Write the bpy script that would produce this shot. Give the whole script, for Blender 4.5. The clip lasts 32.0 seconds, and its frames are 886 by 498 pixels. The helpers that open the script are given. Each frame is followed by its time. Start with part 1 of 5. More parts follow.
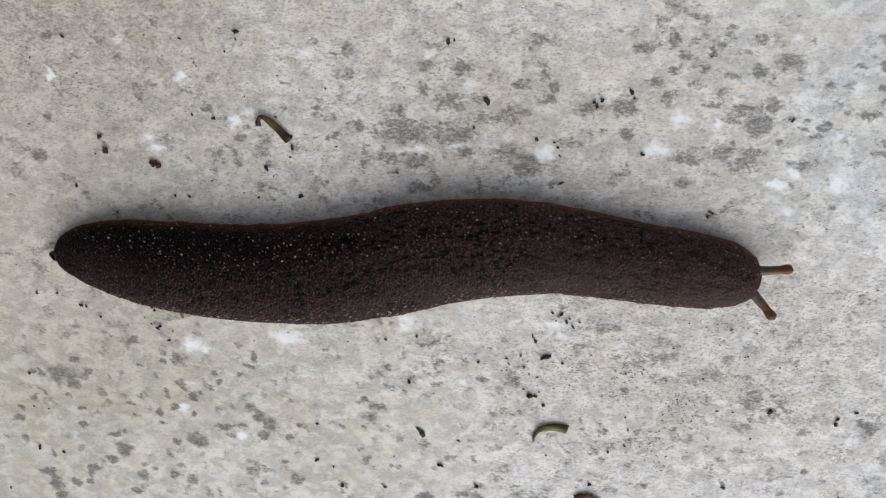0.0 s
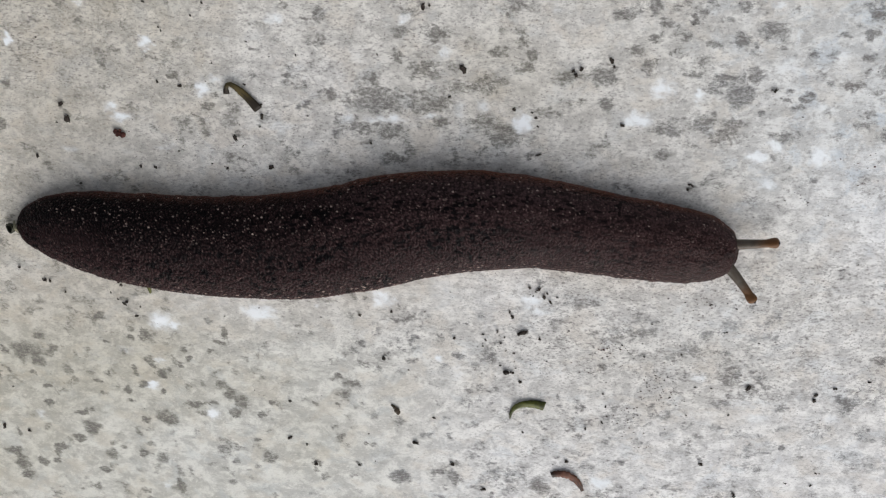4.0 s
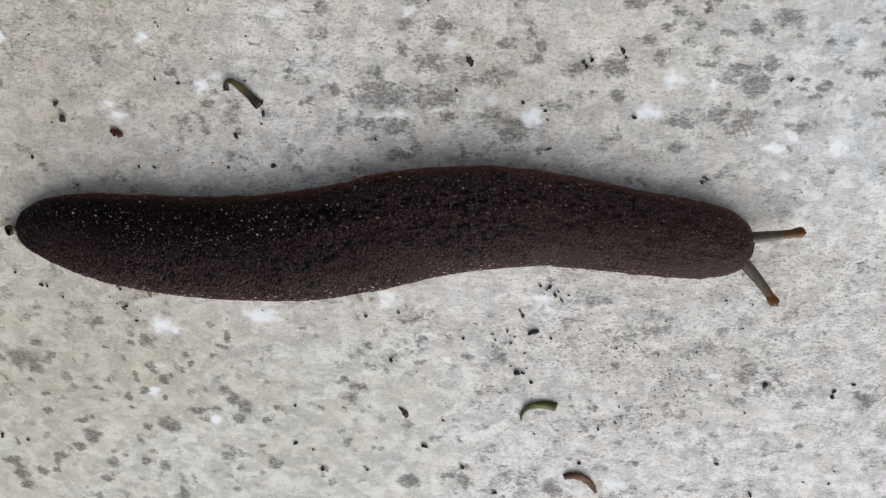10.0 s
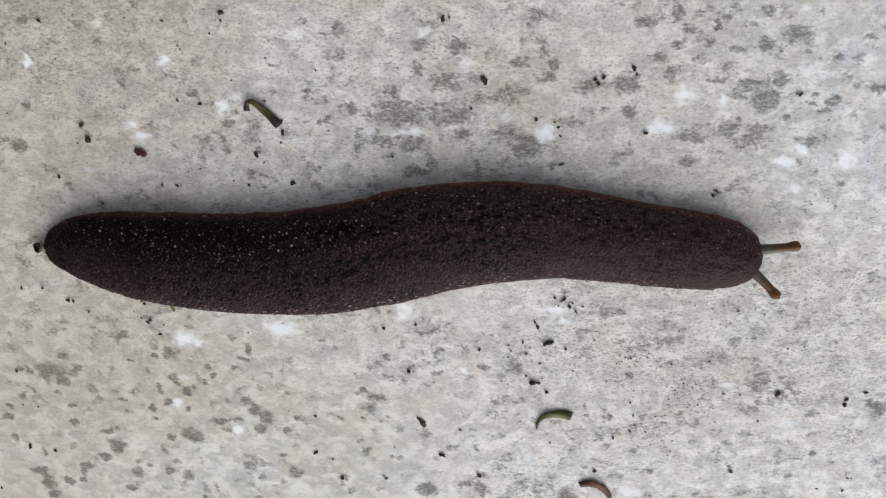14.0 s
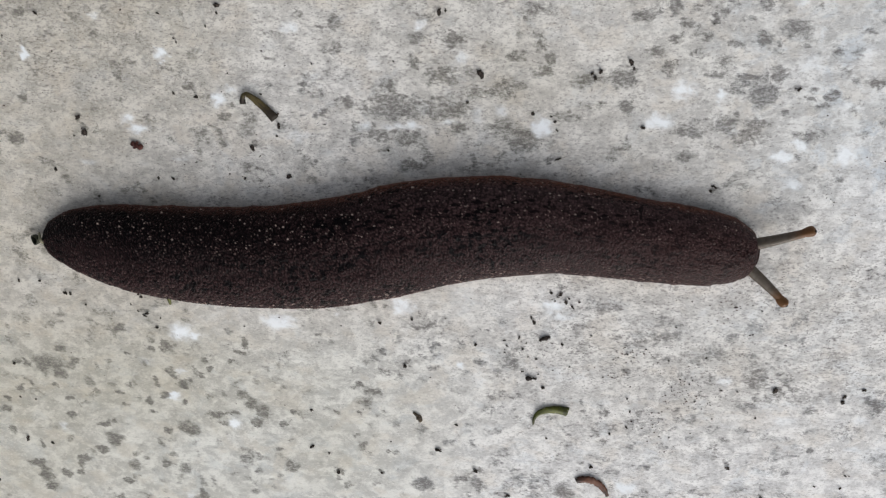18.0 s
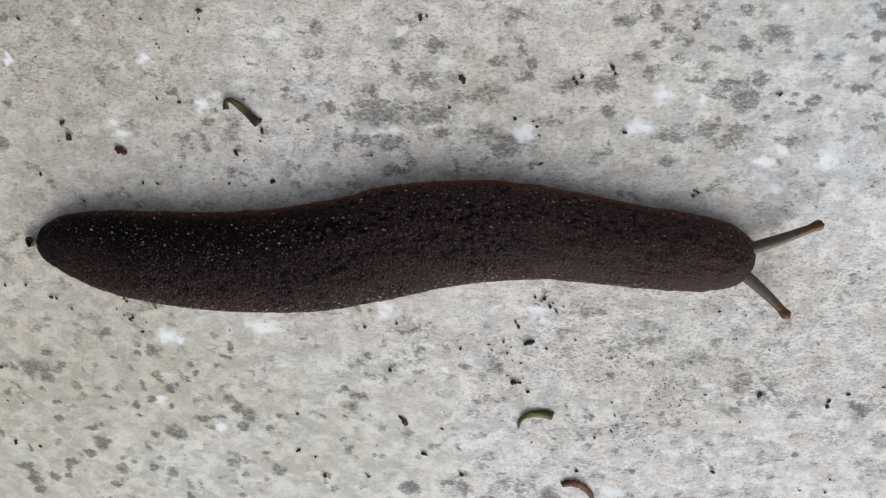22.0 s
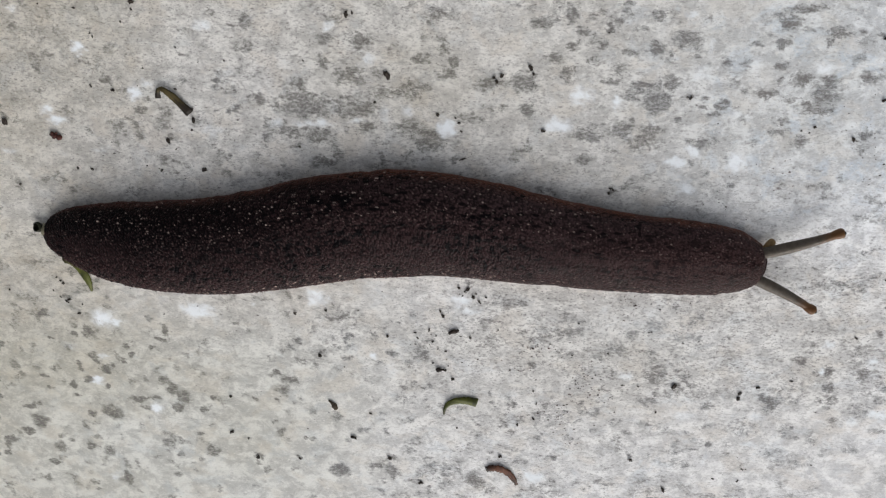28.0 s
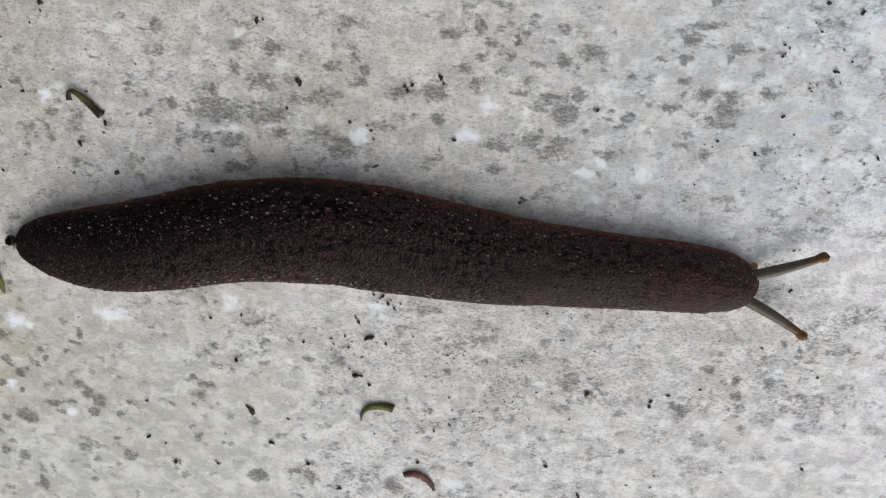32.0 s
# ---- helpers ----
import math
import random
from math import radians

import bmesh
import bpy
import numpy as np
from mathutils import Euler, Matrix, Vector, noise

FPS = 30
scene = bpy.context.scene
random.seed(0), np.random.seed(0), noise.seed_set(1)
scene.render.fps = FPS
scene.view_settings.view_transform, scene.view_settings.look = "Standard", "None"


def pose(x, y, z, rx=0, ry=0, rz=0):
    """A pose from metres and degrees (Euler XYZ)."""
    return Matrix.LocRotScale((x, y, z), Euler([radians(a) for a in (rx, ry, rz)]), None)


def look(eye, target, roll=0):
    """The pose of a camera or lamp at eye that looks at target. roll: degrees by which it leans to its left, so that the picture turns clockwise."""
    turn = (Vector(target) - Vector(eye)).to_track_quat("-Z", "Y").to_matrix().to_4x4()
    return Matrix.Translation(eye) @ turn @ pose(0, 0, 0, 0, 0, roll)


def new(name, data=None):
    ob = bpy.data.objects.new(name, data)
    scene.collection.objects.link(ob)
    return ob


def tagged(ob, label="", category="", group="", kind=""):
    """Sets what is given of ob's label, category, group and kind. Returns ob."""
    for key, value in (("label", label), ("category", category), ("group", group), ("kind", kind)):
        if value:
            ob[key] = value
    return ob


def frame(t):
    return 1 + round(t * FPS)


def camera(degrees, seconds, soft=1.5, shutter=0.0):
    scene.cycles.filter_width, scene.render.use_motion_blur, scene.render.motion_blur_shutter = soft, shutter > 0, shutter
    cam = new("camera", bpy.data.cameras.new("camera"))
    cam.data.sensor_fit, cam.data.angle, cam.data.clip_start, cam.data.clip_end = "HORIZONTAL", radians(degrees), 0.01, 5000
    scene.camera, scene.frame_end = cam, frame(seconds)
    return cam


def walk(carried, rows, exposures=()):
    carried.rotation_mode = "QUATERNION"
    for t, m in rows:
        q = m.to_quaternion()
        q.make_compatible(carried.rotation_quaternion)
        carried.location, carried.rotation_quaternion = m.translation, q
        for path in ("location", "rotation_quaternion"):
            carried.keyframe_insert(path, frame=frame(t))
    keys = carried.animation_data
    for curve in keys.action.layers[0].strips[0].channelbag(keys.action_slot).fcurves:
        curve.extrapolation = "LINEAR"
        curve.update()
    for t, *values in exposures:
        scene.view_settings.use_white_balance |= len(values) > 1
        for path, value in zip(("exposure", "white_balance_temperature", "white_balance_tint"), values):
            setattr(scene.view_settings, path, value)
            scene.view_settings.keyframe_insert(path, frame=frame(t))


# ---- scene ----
# All measures below are in millimetres unless a name says otherwise; MM turns them into metres.
MM = 0.001
cam = camera(58.4, 32.0, soft=1.25)
# seconds, x, y, z, then the three turns in degrees (0, 0, 0 looks straight down)
ROWS = [
    (0, -0.00, -0.00, 80.00, -20.95, 5.61, -1.04),
    (0.5, -0.50, 0.07, 79.08, -21.50, 5.51, -1.01),
    (1, -2.31, -0.55, 79.65, -21.55, 5.14, -0.94),
    (1.5, -1.81, -0.63, 80.17, -21.82, 4.95, -0.90),
    (2, -0.99, -1.05, 80.75, -21.92, 4.75, -0.80),
    (2.5, 1.06, -0.79, 80.07, -22.10, 4.50, -0.68),
    (4.5, 0.00, -2.17, 77.84, -22.39, 4.45, -0.43),
    (5, -1.27, -3.30, 77.52, -22.30, 4.38, -0.42),
    (5.5, -2.34, -3.09, 77.38, -22.36, 4.35, -0.54),
    (6, -3.36, -3.57, 77.30, -22.25, 4.31, -0.71),
    (6.5, -2.67, -3.61, 75.88, -22.37, 4.29, -0.92),
    (7, -2.50, -3.76, 75.69, -22.30, 4.25, -1.06),
    (7.5, -2.17, -3.23, 75.71, -22.29, 4.07, -1.05),
    (8, -1.78, -3.36, 75.78, -22.33, 4.10, -0.98),
    (8.5, -1.01, -3.13, 75.91, -22.31, 4.09, -0.90),
    (9, -1.31, -2.80, 76.49, -22.41, 3.99, -0.88),
    (9.5, -0.31, -2.54, 76.73, -22.53, 4.05, -0.99),
    (10, -0.78, -2.38, 76.35, -22.41, 3.92, -1.11),
    (10.5, -1.72, -2.07, 77.22, -22.37, 3.85, -1.30),
    (11, -1.82, -1.61, 76.85, -22.36, 3.90, -1.50),
    (11.5, -1.02, -1.82, 76.39, -22.24, 3.96, -1.59),
    (12, -0.22, -1.45, 76.82, -22.35, 4.11, -1.68),
    (12.5, -0.53, -1.21, 77.40, -22.30, 4.33, -1.80),
    (13, -1.50, -1.00, 77.36, -22.43, 4.42, -1.88),
    (13.5, -1.58, -0.62, 78.25, -22.37, 4.47, -1.91),
    (14, -1.07, -0.59, 77.53, -22.31, 4.52, -1.92),
    (14.5, -0.43, -0.45, 77.61, -22.32, 4.67, -1.96),
    (16.5, -1.10, -1.04, 77.33, -22.28, 4.76, -1.89),
    (17, -0.56, -1.00, 76.90, -22.40, 4.75, -1.83),
    (17.5, -0.31, -1.04, 77.07, -22.46, 4.90, -1.79),
    (18, -0.09, -0.80, 77.25, -22.63, 5.02, -1.80),
    (18.5, 0.72, -0.76, 77.18, -22.67, 5.07, -1.78),
    (19, 0.50, -0.82, 77.03, -22.60, 5.08, -1.79),
    (19.5, 0.48, -0.80, 76.89, -22.58, 5.10, -1.80),
    (20, 0.62, -1.00, 76.76, -22.49, 5.13, -1.89),
    (20.5, 1.02, -0.86, 76.96, -22.39, 5.04, -1.84),
    (21, 1.59, -0.82, 76.79, -22.38, 5.09, -1.88),
    (21.5, 1.58, -0.70, 76.94, -22.46, 5.07, -1.86),
    (22, 1.85, -0.42, 77.04, -22.60, 5.14, -1.90),
    (22.5, 2.30, -0.47, 77.09, -22.48, 5.15, -1.86),
    (23, 2.69, -0.29, 77.27, -22.55, 5.14, -1.82),
    (23.5, 3.80, -0.42, 77.11, -22.53, 5.24, -1.78),
    (24, 4.32, -0.30, 76.89, -22.71, 5.25, -1.73),
    (24.5, 5.08, -0.27, 77.06, -22.76, 5.22, -1.62),
    (25, 5.21, -0.36, 76.98, -22.74, 5.05, -1.47),
    (25.5, 5.06, -0.19, 77.62, -22.68, 4.94, -1.33),
    (27.5, 7.52, 0.75, 78.88, -23.25, 4.81, -0.59),
    (28, 8.62, 0.65, 78.88, -23.24, 4.76, -0.33),
    (28.5, 8.90, 1.24, 79.29, -23.30, 4.63, -0.10),
    (29, 9.80, 1.38, 79.43, -23.42, 4.50, 0.07),
    (29.5, 11.06, 0.98, 79.44, -23.31, 4.47, 0.22),
    (30, 11.69, 0.90, 79.79, -23.26, 4.35, 0.31),
    (30.5, 12.33, 1.09, 79.71, -23.21, 4.29, 0.51),
    (31, 13.56, 1.21, 79.53, -22.98, 3.95, 0.72),
    (31.5, 14.38, 1.44, 79.61, -22.88, 3.58, 0.89),
    (32, 14.98, 1.18, 78.87, -22.81, 3.23, 1.16),
]
walk(cam, [(t, pose(x * MM, y * MM, z * MM, rx, ry, rz)) for t, x, y, z, rx, ry, rz in ROWS],
     exposures=[(0.0, -0.06, 6500, 10), (8.0, -0.02, 6500, 10), (20.0, -0.04, 6500, 10), (26.0, -0.07, 6500, 10), (32.0, -0.13, 6500, 10)])

# ---- daylight: an overcast sky, brighter towards -y ----
world = bpy.data.worlds.new("overcast_sky")
scene.world = world
world.use_nodes = True
wn = world.node_tree
sky = wn.nodes.new("ShaderNodeTexSky")
sky.sky_type, sky.sun_disc = "NISHITA", False
SUN_UP, SUN_FROM = 31, 158
sky.sun_elevation, sky.sun_rotation = radians(SUN_UP), radians(SUN_FROM)
sky.dust_density = 4.0
cloud = wn.nodes.new("ShaderNodeHueSaturation")
cloud.inputs["Saturation"].default_value = 0.3
wn.links.new(sky.outputs[0], cloud.inputs["Color"])
wn.links.new(cloud.outputs[0], wn.nodes["Background"].inputs["Color"])
wn.nodes["Background"].inputs["Strength"].default_value = 0.116
sun_data = bpy.data.lights.new("sun", "SUN")
sun_data.energy, sun_data.angle, sun_data.color = 2.07, radians(70), (0.985, 0.98, 0.97)
sun = new("sun", sun_data)
az, el = radians(SUN_FROM), radians(SUN_UP)
sun.matrix_world = look((0, 0, 0), (-math.sin(az) * math.cos(el), -math.cos(az) * math.cos(el), -math.sin(el)))
sun.location = (0, -0.5, 0.6)


# ---- small helpers ----
def lattice(seed, n=256):
    return np.random.RandomState(seed).rand(n, n)


def value_noise(x, y, seed):
    """Smooth noise from 0 to 1 over arrays of places, one cell a unit."""
    grid = lattice(seed)
    i, j = np.floor(x).astype(int), np.floor(y).astype(int)
    u, v = x - i, y - j
    u, v = u * u * (3 - 2 * u), v * v * (3 - 2 * v)
    a, b, c, d = i % 256, (i + 1) % 256, j % 256, (j + 1) % 256
    return (grid[a, c] * (1 - u) + grid[b, c] * u) * (1 - v) + (grid[a, d] * (1 - u) + grid[b, d] * u) * v


def fractal(x, y, seed, octaves=4):
    total, weight, norm = 0.0, 1.0, 0.0
    for k in range(octaves):
        total = total + weight * value_noise(x * 2 ** k, y * 2 ** k, seed + k)
        norm, weight = norm + weight, weight * 0.55
    return total / norm


def nearest_dot(x, y, seed, jitter=0.9):
    """Distance to the nearest of jittered dots, one a unit cell, and a random number that belongs to that dot."""
    px, py, pr = lattice(seed), lattice(seed + 50), lattice(seed + 90)
    i, j = np.floor(x).astype(int), np.floor(y).astype(int)
    best, own = np.full(x.shape, 9.0), np.zeros(x.shape)
    for di in (-1, 0, 1):
        for dj in (-1, 0, 1):
            a, b = (i + di) % 256, (j + dj) % 256
            d = np.hypot(i + di + 0.5 + jitter * (px[a, b] - 0.5) - x, j + dj + 0.5 + jitter * (py[a, b] - 0.5) - y)
            own = np.where(d < best, pr[a, b], own)
            best = np.minimum(best, d)
    return best, own


def smooth(e0, e1, v):
    u = np.clip((v - e0) / (e1 - e0), 0, 1)
    return u * u * (3 - 2 * u)


def grid_faces(rows, cols):
    i, j = np.meshgrid(np.arange(rows - 1), np.arange(cols - 1), indexing="ij")
    a = (i * cols + j).ravel()
    return np.stack([a, a + 1, a + cols + 1, a + cols], 1)


def mesh_of(name, verts, faces, material, attributes=(), normals=None):
    me = bpy.data.meshes.new(name)
    me.from_pydata(verts.tolist(), [], faces.tolist())
    me.polygons.foreach_set("use_smooth", np.ones(len(me.polygons), bool))
    for key, values in dict(attributes).items():
        me.attributes.new(key, "FLOAT", "POINT").data.foreach_set("value", values.astype(np.float32))
    me.materials.append(material)
    if normals is not None:
        me.normals_split_custom_set_from_vertices(normals.tolist())
    me.update()
    return me


def part(name, bm, material, parent, label=""):
    """Links a bmesh as one mesh object under a thing or a part."""
    me = bpy.data.meshes.new(name)
    bm.to_mesh(me)
    bm.free()
    me.polygons.foreach_set("use_smooth", np.ones(len(me.polygons), bool))
    me.materials.append(material)
    ob = new(name, me)
    ob.parent = parent
    return tagged(ob, label)


class Nodes:
    """A material with a Principled shader, and short ways to add nodes to it."""

    def __init__(self, name, rough=0.6, specular=0.4):
        self.mat = bpy.data.materials.new(name)
        self.mat.use_nodes = True
        self.tree = self.mat.node_tree
        self.shader = self.tree.nodes["Principled BSDF"]
        self.shader.inputs["Roughness"].default_value = rough
        self.shader.inputs["Specular IOR Level"].default_value = specular

    def put(self, socket, value):
        if isinstance(value, bpy.types.NodeSocket):
            self.tree.links.new(value, socket)
        elif isinstance(value, tuple) and len(value) == 3 and socket.type == "RGBA":
            socket.default_value = (*value, 1)
        else:
            socket.default_value = value

    def attribute(self, name):
        n = self.tree.nodes.new("ShaderNodeAttribute")
        n.attribute_name = name
        return n.outputs["Fac"]

    def place(self, sx, sy, sz, turn=0):
        c = self.tree.nodes.new("ShaderNodeTexCoord")
        m = self.tree.nodes.new("ShaderNodeMapping")
        m.inputs["Scale"].default_value = (sx, sy, sz)
        m.inputs["Rotation"].default_value = (0, 0, radians(turn))
        self.tree.links.new(c.outputs["Object"], m.inputs["Vector"])
        return m.outputs[0]

    def noise(self, vector, scale=1.0, detail=3.0, rough=0.55, distortion=0.0):
        n = self.tree.nodes.new("ShaderNodeTexNoise")
        self.put(n.inputs["Vector"], vector)
        n.inputs["Scale"].default_value, n.inputs["Detail"].default_value = scale, detail
        n.inputs["Roughness"].default_value, n.inputs["Distortion"].default_value = rough, distortion
        return n.outputs["Fac"]

    def dots(self, vector):
        """Distance to the nearest dot of a random scatter, one dot a unit, and a random number for each dot."""
        n = self.tree.nodes.new("ShaderNodeTexVoronoi")
        self.put(n.inputs["Vector"], vector)
        n.inputs["Scale"].default_value = 1.0
        apart = self.tree.nodes.new("ShaderNodeSeparateColor")
        self.tree.links.new(n.outputs["Color"], apart.inputs[0])
        return n.outputs["Distance"], apart.outputs[0]

    def ramp(self, value, lo, hi, out0=0.0, out1=1.0):
        n = self.tree.nodes.new("ShaderNodeMapRange")
        n.interpolation_type = "SMOOTHSTEP"
        self.put(n.inputs["Value"], value)
        for key, v in (("From Min", lo), ("From Max", hi), ("To Min", out0), ("To Max", out1)):
            n.inputs[key].default_value = v
        return n.outputs[0]

    def math(self, kind, a, b):
        n = self.tree.nodes.new("ShaderNodeMath")
        n.operation = kind
        self.put(n.inputs[0], a), self.put(n.inputs[1], b)
        return n.outputs[0]

    def mix(self, fac, a, b, kind="MIX"):
        n = self.tree.nodes.new("ShaderNodeMix")
        n.data_type, n.blend_type = "RGBA", kind
        self.put(n.inputs[0], fac), self.put(n.inputs[6], a), self.put(n.inputs[7], b)
        return n.outputs[2]

    def random(self):
        return self.tree.nodes.new("ShaderNodeObjectInfo").outputs["Random"]

    def finish(self, colour, bump=None, strength=0.3, distance=0.0001, rough=None):
        self.put(self.shader.inputs["Base Color"], colour)
        if rough is not None:
            self.put(self.shader.inputs["Roughness"], rough)
        if bump is not None:
            n = self.tree.nodes.new("ShaderNodeBump")
            n.inputs["Strength"].default_value, n.inputs["Distance"].default_value = strength, distance
            self.put(n.inputs["Height"], bump)
            self.tree.links.new(n.outputs[0], self.shader.inputs["Normal"])
        return self.mat


# ---- materials ----
def concrete_material():
    n = Nodes("weathered_concrete", 0.85, 0.2)
    wear_falloff, worn, mildew_and_shade = n.attribute("wear_falloff"), n.attribute("speck"), n.attribute("mildew_and_shade")
    # tan to pale: the slab's own tones with the falloff of light mixed in
    base = n.mix(wear_falloff, (0.452, 0.426, 0.375), (0.650, 0.650, 0.660))
    light = n.mix(wear_falloff, (0.636, 0.604, 0.538), (0.930, 0.928, 0.928))
    cloud = n.noise(n.place(420, 500, 300), 1, 6, 0.70, 0.4)
    base = n.mix(n.ramp(cloud, 0.41, 0.60, 0.0, 0.97), base, light)
    # warm and cool patches of old limewash
    warm = n.noise(n.place(210, 260, 300, 12), 1, 4, 0.62, 0.4)
    base = n.mix(n.ramp(warm, 0.50, 0.64, 0.0, 0.5), base, n.mix(wear_falloff, (0.550, 0.494, 0.410), (0.780, 0.735, 0.690)))
    cool, chill = n.noise(n.place(240, 310, 200, 30), 1, 4, 0.65, 0.5), n.attribute("cool")
    base = n.mix(n.math("MULTIPLY", n.ramp(cool, 0.53, 0.66, 0.0, 0.75), n.ramp(chill, 0.0, 1.0, 0.45, 1.0)), base, n.mix(wear_falloff, (0.500, 0.502, 0.482), (0.690, 0.745, 0.805)))
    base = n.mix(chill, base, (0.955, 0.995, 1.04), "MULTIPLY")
    base = n.mix(n.attribute("algae"), base, (0.98, 1.0, 0.985), "MULTIPLY")
    haze = n.noise(n.place(780, 980, 1000, 4), 1, 6, 0.7, 0.4)
    broken = n.noise(n.place(1250, 1700, 900, 7), 1, 5, 0.72, 0.9)
    streak = n.noise(n.place(2000, 3900, 2500, 4), 1, 4, 0.66, 0.35)
    worm = n.noise(n.place(3000, 4600, 2500, -8), 1, 3, 0.6, 1.2)
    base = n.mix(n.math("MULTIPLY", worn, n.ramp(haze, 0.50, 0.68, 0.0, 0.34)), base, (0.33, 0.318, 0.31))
    # mildew, and the shade painted along with it: soft films, dark and threadlike inside
    ragged = n.math("ADD", mildew_and_shade, n.math("MULTIPLY", n.ramp(broken, 0.30, 0.70, -0.62, 0.62), n.math("MULTIPLY", n.ramp(mildew_and_shade, 0.02, 0.35), n.ramp(worn, 0.35, 0.75, 0.4, 1.0))))
    film = n.math("MULTIPLY", n.ramp(ragged, 0.03, 0.98, 0.0, 1.0), n.ramp(streak, 0.32, 0.62, 0.66, 1.12))
    tint = n.noise(n.place(120, 150, 200), 1, 2, 0.5)
    shade = n.mix(n.ramp(wear_falloff, 0.25, 0.6), (0.150, 0.146, 0.120), n.mix(n.ramp(tint, 0.42, 0.60), (0.162, 0.155, 0.152), (0.150, 0.156, 0.164)))
    base = n.mix(n.math("MULTIPLY", film, n.ramp(worm, 0.38, 0.60, 0.58, 0.90)), base, shade)
    thick = n.math("ADD", streak, n.math("MULTIPLY", mildew_and_shade, 0.10))
    fleck = n.math("MULTIPLY", n.math("MAXIMUM", worn, mildew_and_shade), n.ramp(thick, 0.49, 0.66, 0.0, 0.44))
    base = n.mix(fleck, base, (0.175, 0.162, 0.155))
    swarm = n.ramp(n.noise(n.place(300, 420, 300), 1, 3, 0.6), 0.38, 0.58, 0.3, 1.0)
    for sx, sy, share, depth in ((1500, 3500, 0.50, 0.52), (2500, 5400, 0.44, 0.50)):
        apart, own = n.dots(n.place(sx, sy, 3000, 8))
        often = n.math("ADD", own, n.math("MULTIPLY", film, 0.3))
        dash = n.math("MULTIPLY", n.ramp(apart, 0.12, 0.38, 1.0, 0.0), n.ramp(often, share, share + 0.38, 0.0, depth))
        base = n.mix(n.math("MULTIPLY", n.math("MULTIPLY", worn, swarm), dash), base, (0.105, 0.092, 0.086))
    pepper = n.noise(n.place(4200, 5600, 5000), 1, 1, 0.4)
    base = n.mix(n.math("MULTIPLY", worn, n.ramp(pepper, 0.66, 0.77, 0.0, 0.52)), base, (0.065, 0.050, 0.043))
    bright = n.noise(n.place(2600, 3800, 3000, 5), 1, 3, 0.6, 0.3)
    base = n.mix(n.math("MULTIPLY", n.ramp(bright, 0.54, 0.70, 0.0, 0.52), n.ramp(mildew_and_shade, 0.1, 0.6, 1.0, 0.35)), base, n.mix(wear_falloff, (0.69, 0.655, 0.585), (0.93, 0.93, 0.93)))
    chalk = n.math("MULTIPLY", n.attribute("chalk"), n.ramp(haze, 0.34, 0.62, 1.15, 0.7))
    base = n.mix(n.ramp(chalk, 0.03, 0.90, 0.0, 0.94), base, (0.88, 0.915, 0.945))
    height = n.math("ADD", streak, n.math("MULTIPLY", pepper, -0.5))
    return n.finish(base, height, 0.25, 0.0001)


def slug_material():
    n = Nodes("slug_skin", 0.36, 0.065)
    fine = n.noise(n.place(4200, 4200, 4200), 1, 3, 0.6)
    soft = n.noise(n.place(900, 900, 900), 1, 3, 0.6)
    base = n.mix(n.ramp(soft, 0.35, 0.65), (0.0140, 0.0064, 0.0072), (0.0275, 0.0134, 0.0144))
    base = n.mix(n.ramp(fine, 0.40, 0.68, 0.0, 0.55), base, (0.051, 0.0285, 0.0280))
    base = n.mix(n.math("MULTIPLY", n.attribute("front_fill"), 0.75), base, (0.065, 0.0400, 0.0410))
    base = n.mix(n.attribute("pigment_shade"), base, (0.0016, 0.0009, 0.0015))
    base = n.mix(n.attribute("rim"), base, (0.125, 0.050, 0.033))
    base = n.mix(n.math("MULTIPLY", n.attribute("grain"), 0.72), base, (0.100, 0.057, 0.055))
    base = n.mix(n.attribute("spot_gap_shade"), base, (0.0016, 0.0010, 0.0012))
    base = n.mix(n.attribute("dark"), base, (0.0012, 0.0007, 0.0013))
    base = n.mix(n.attribute("pale"), base, (0.53, 0.41, 0.36))
    return n.finish(base, fine, 0.7, 0.00012, n.ramp(soft, 0.3, 0.7, 0.28, 0.48))


def stalk_material():
    n = Nodes("eyestalk_skin", 0.45, 0.25)
    fine = n.noise(n.place(2500, 2500, 2500), 1, 3)
    tip = n.attribute("tip")
    base = n.mix(n.ramp(fine, 0.35, 0.65), (0.076, 0.061, 0.046), (0.104, 0.086, 0.068))
    base = n.mix(n.math("MULTIPLY", tip, 0.85), base, (0.125, 0.049, 0.010))
    n.shader.inputs["Subsurface Weight"].default_value = 0.15
    n.shader.inputs["Subsurface Radius"].default_value = (0.0006, 0.0003, 0.0002)
    return n.finish(base, fine, 0.25, 0.00008)


def plain_material(name, a, b, scale=1500, rough=0.7, spread=0.5, bump=0.4):
    """Two shades mixed by grain, each object a little lighter or darker."""
    n = Nodes(name, rough, 0.3)
    grain = n.noise(n.place(scale, scale, scale), 1, 4, 0.6)
    base = n.mix(n.ramp(grain, 0.35, 0.65), a, b)
    base = n.mix(n.math("MULTIPLY", n.random(), spread), base, tuple(c * 0.45 for c in b))
    return n.finish(base, grain, bump, 0.0001)


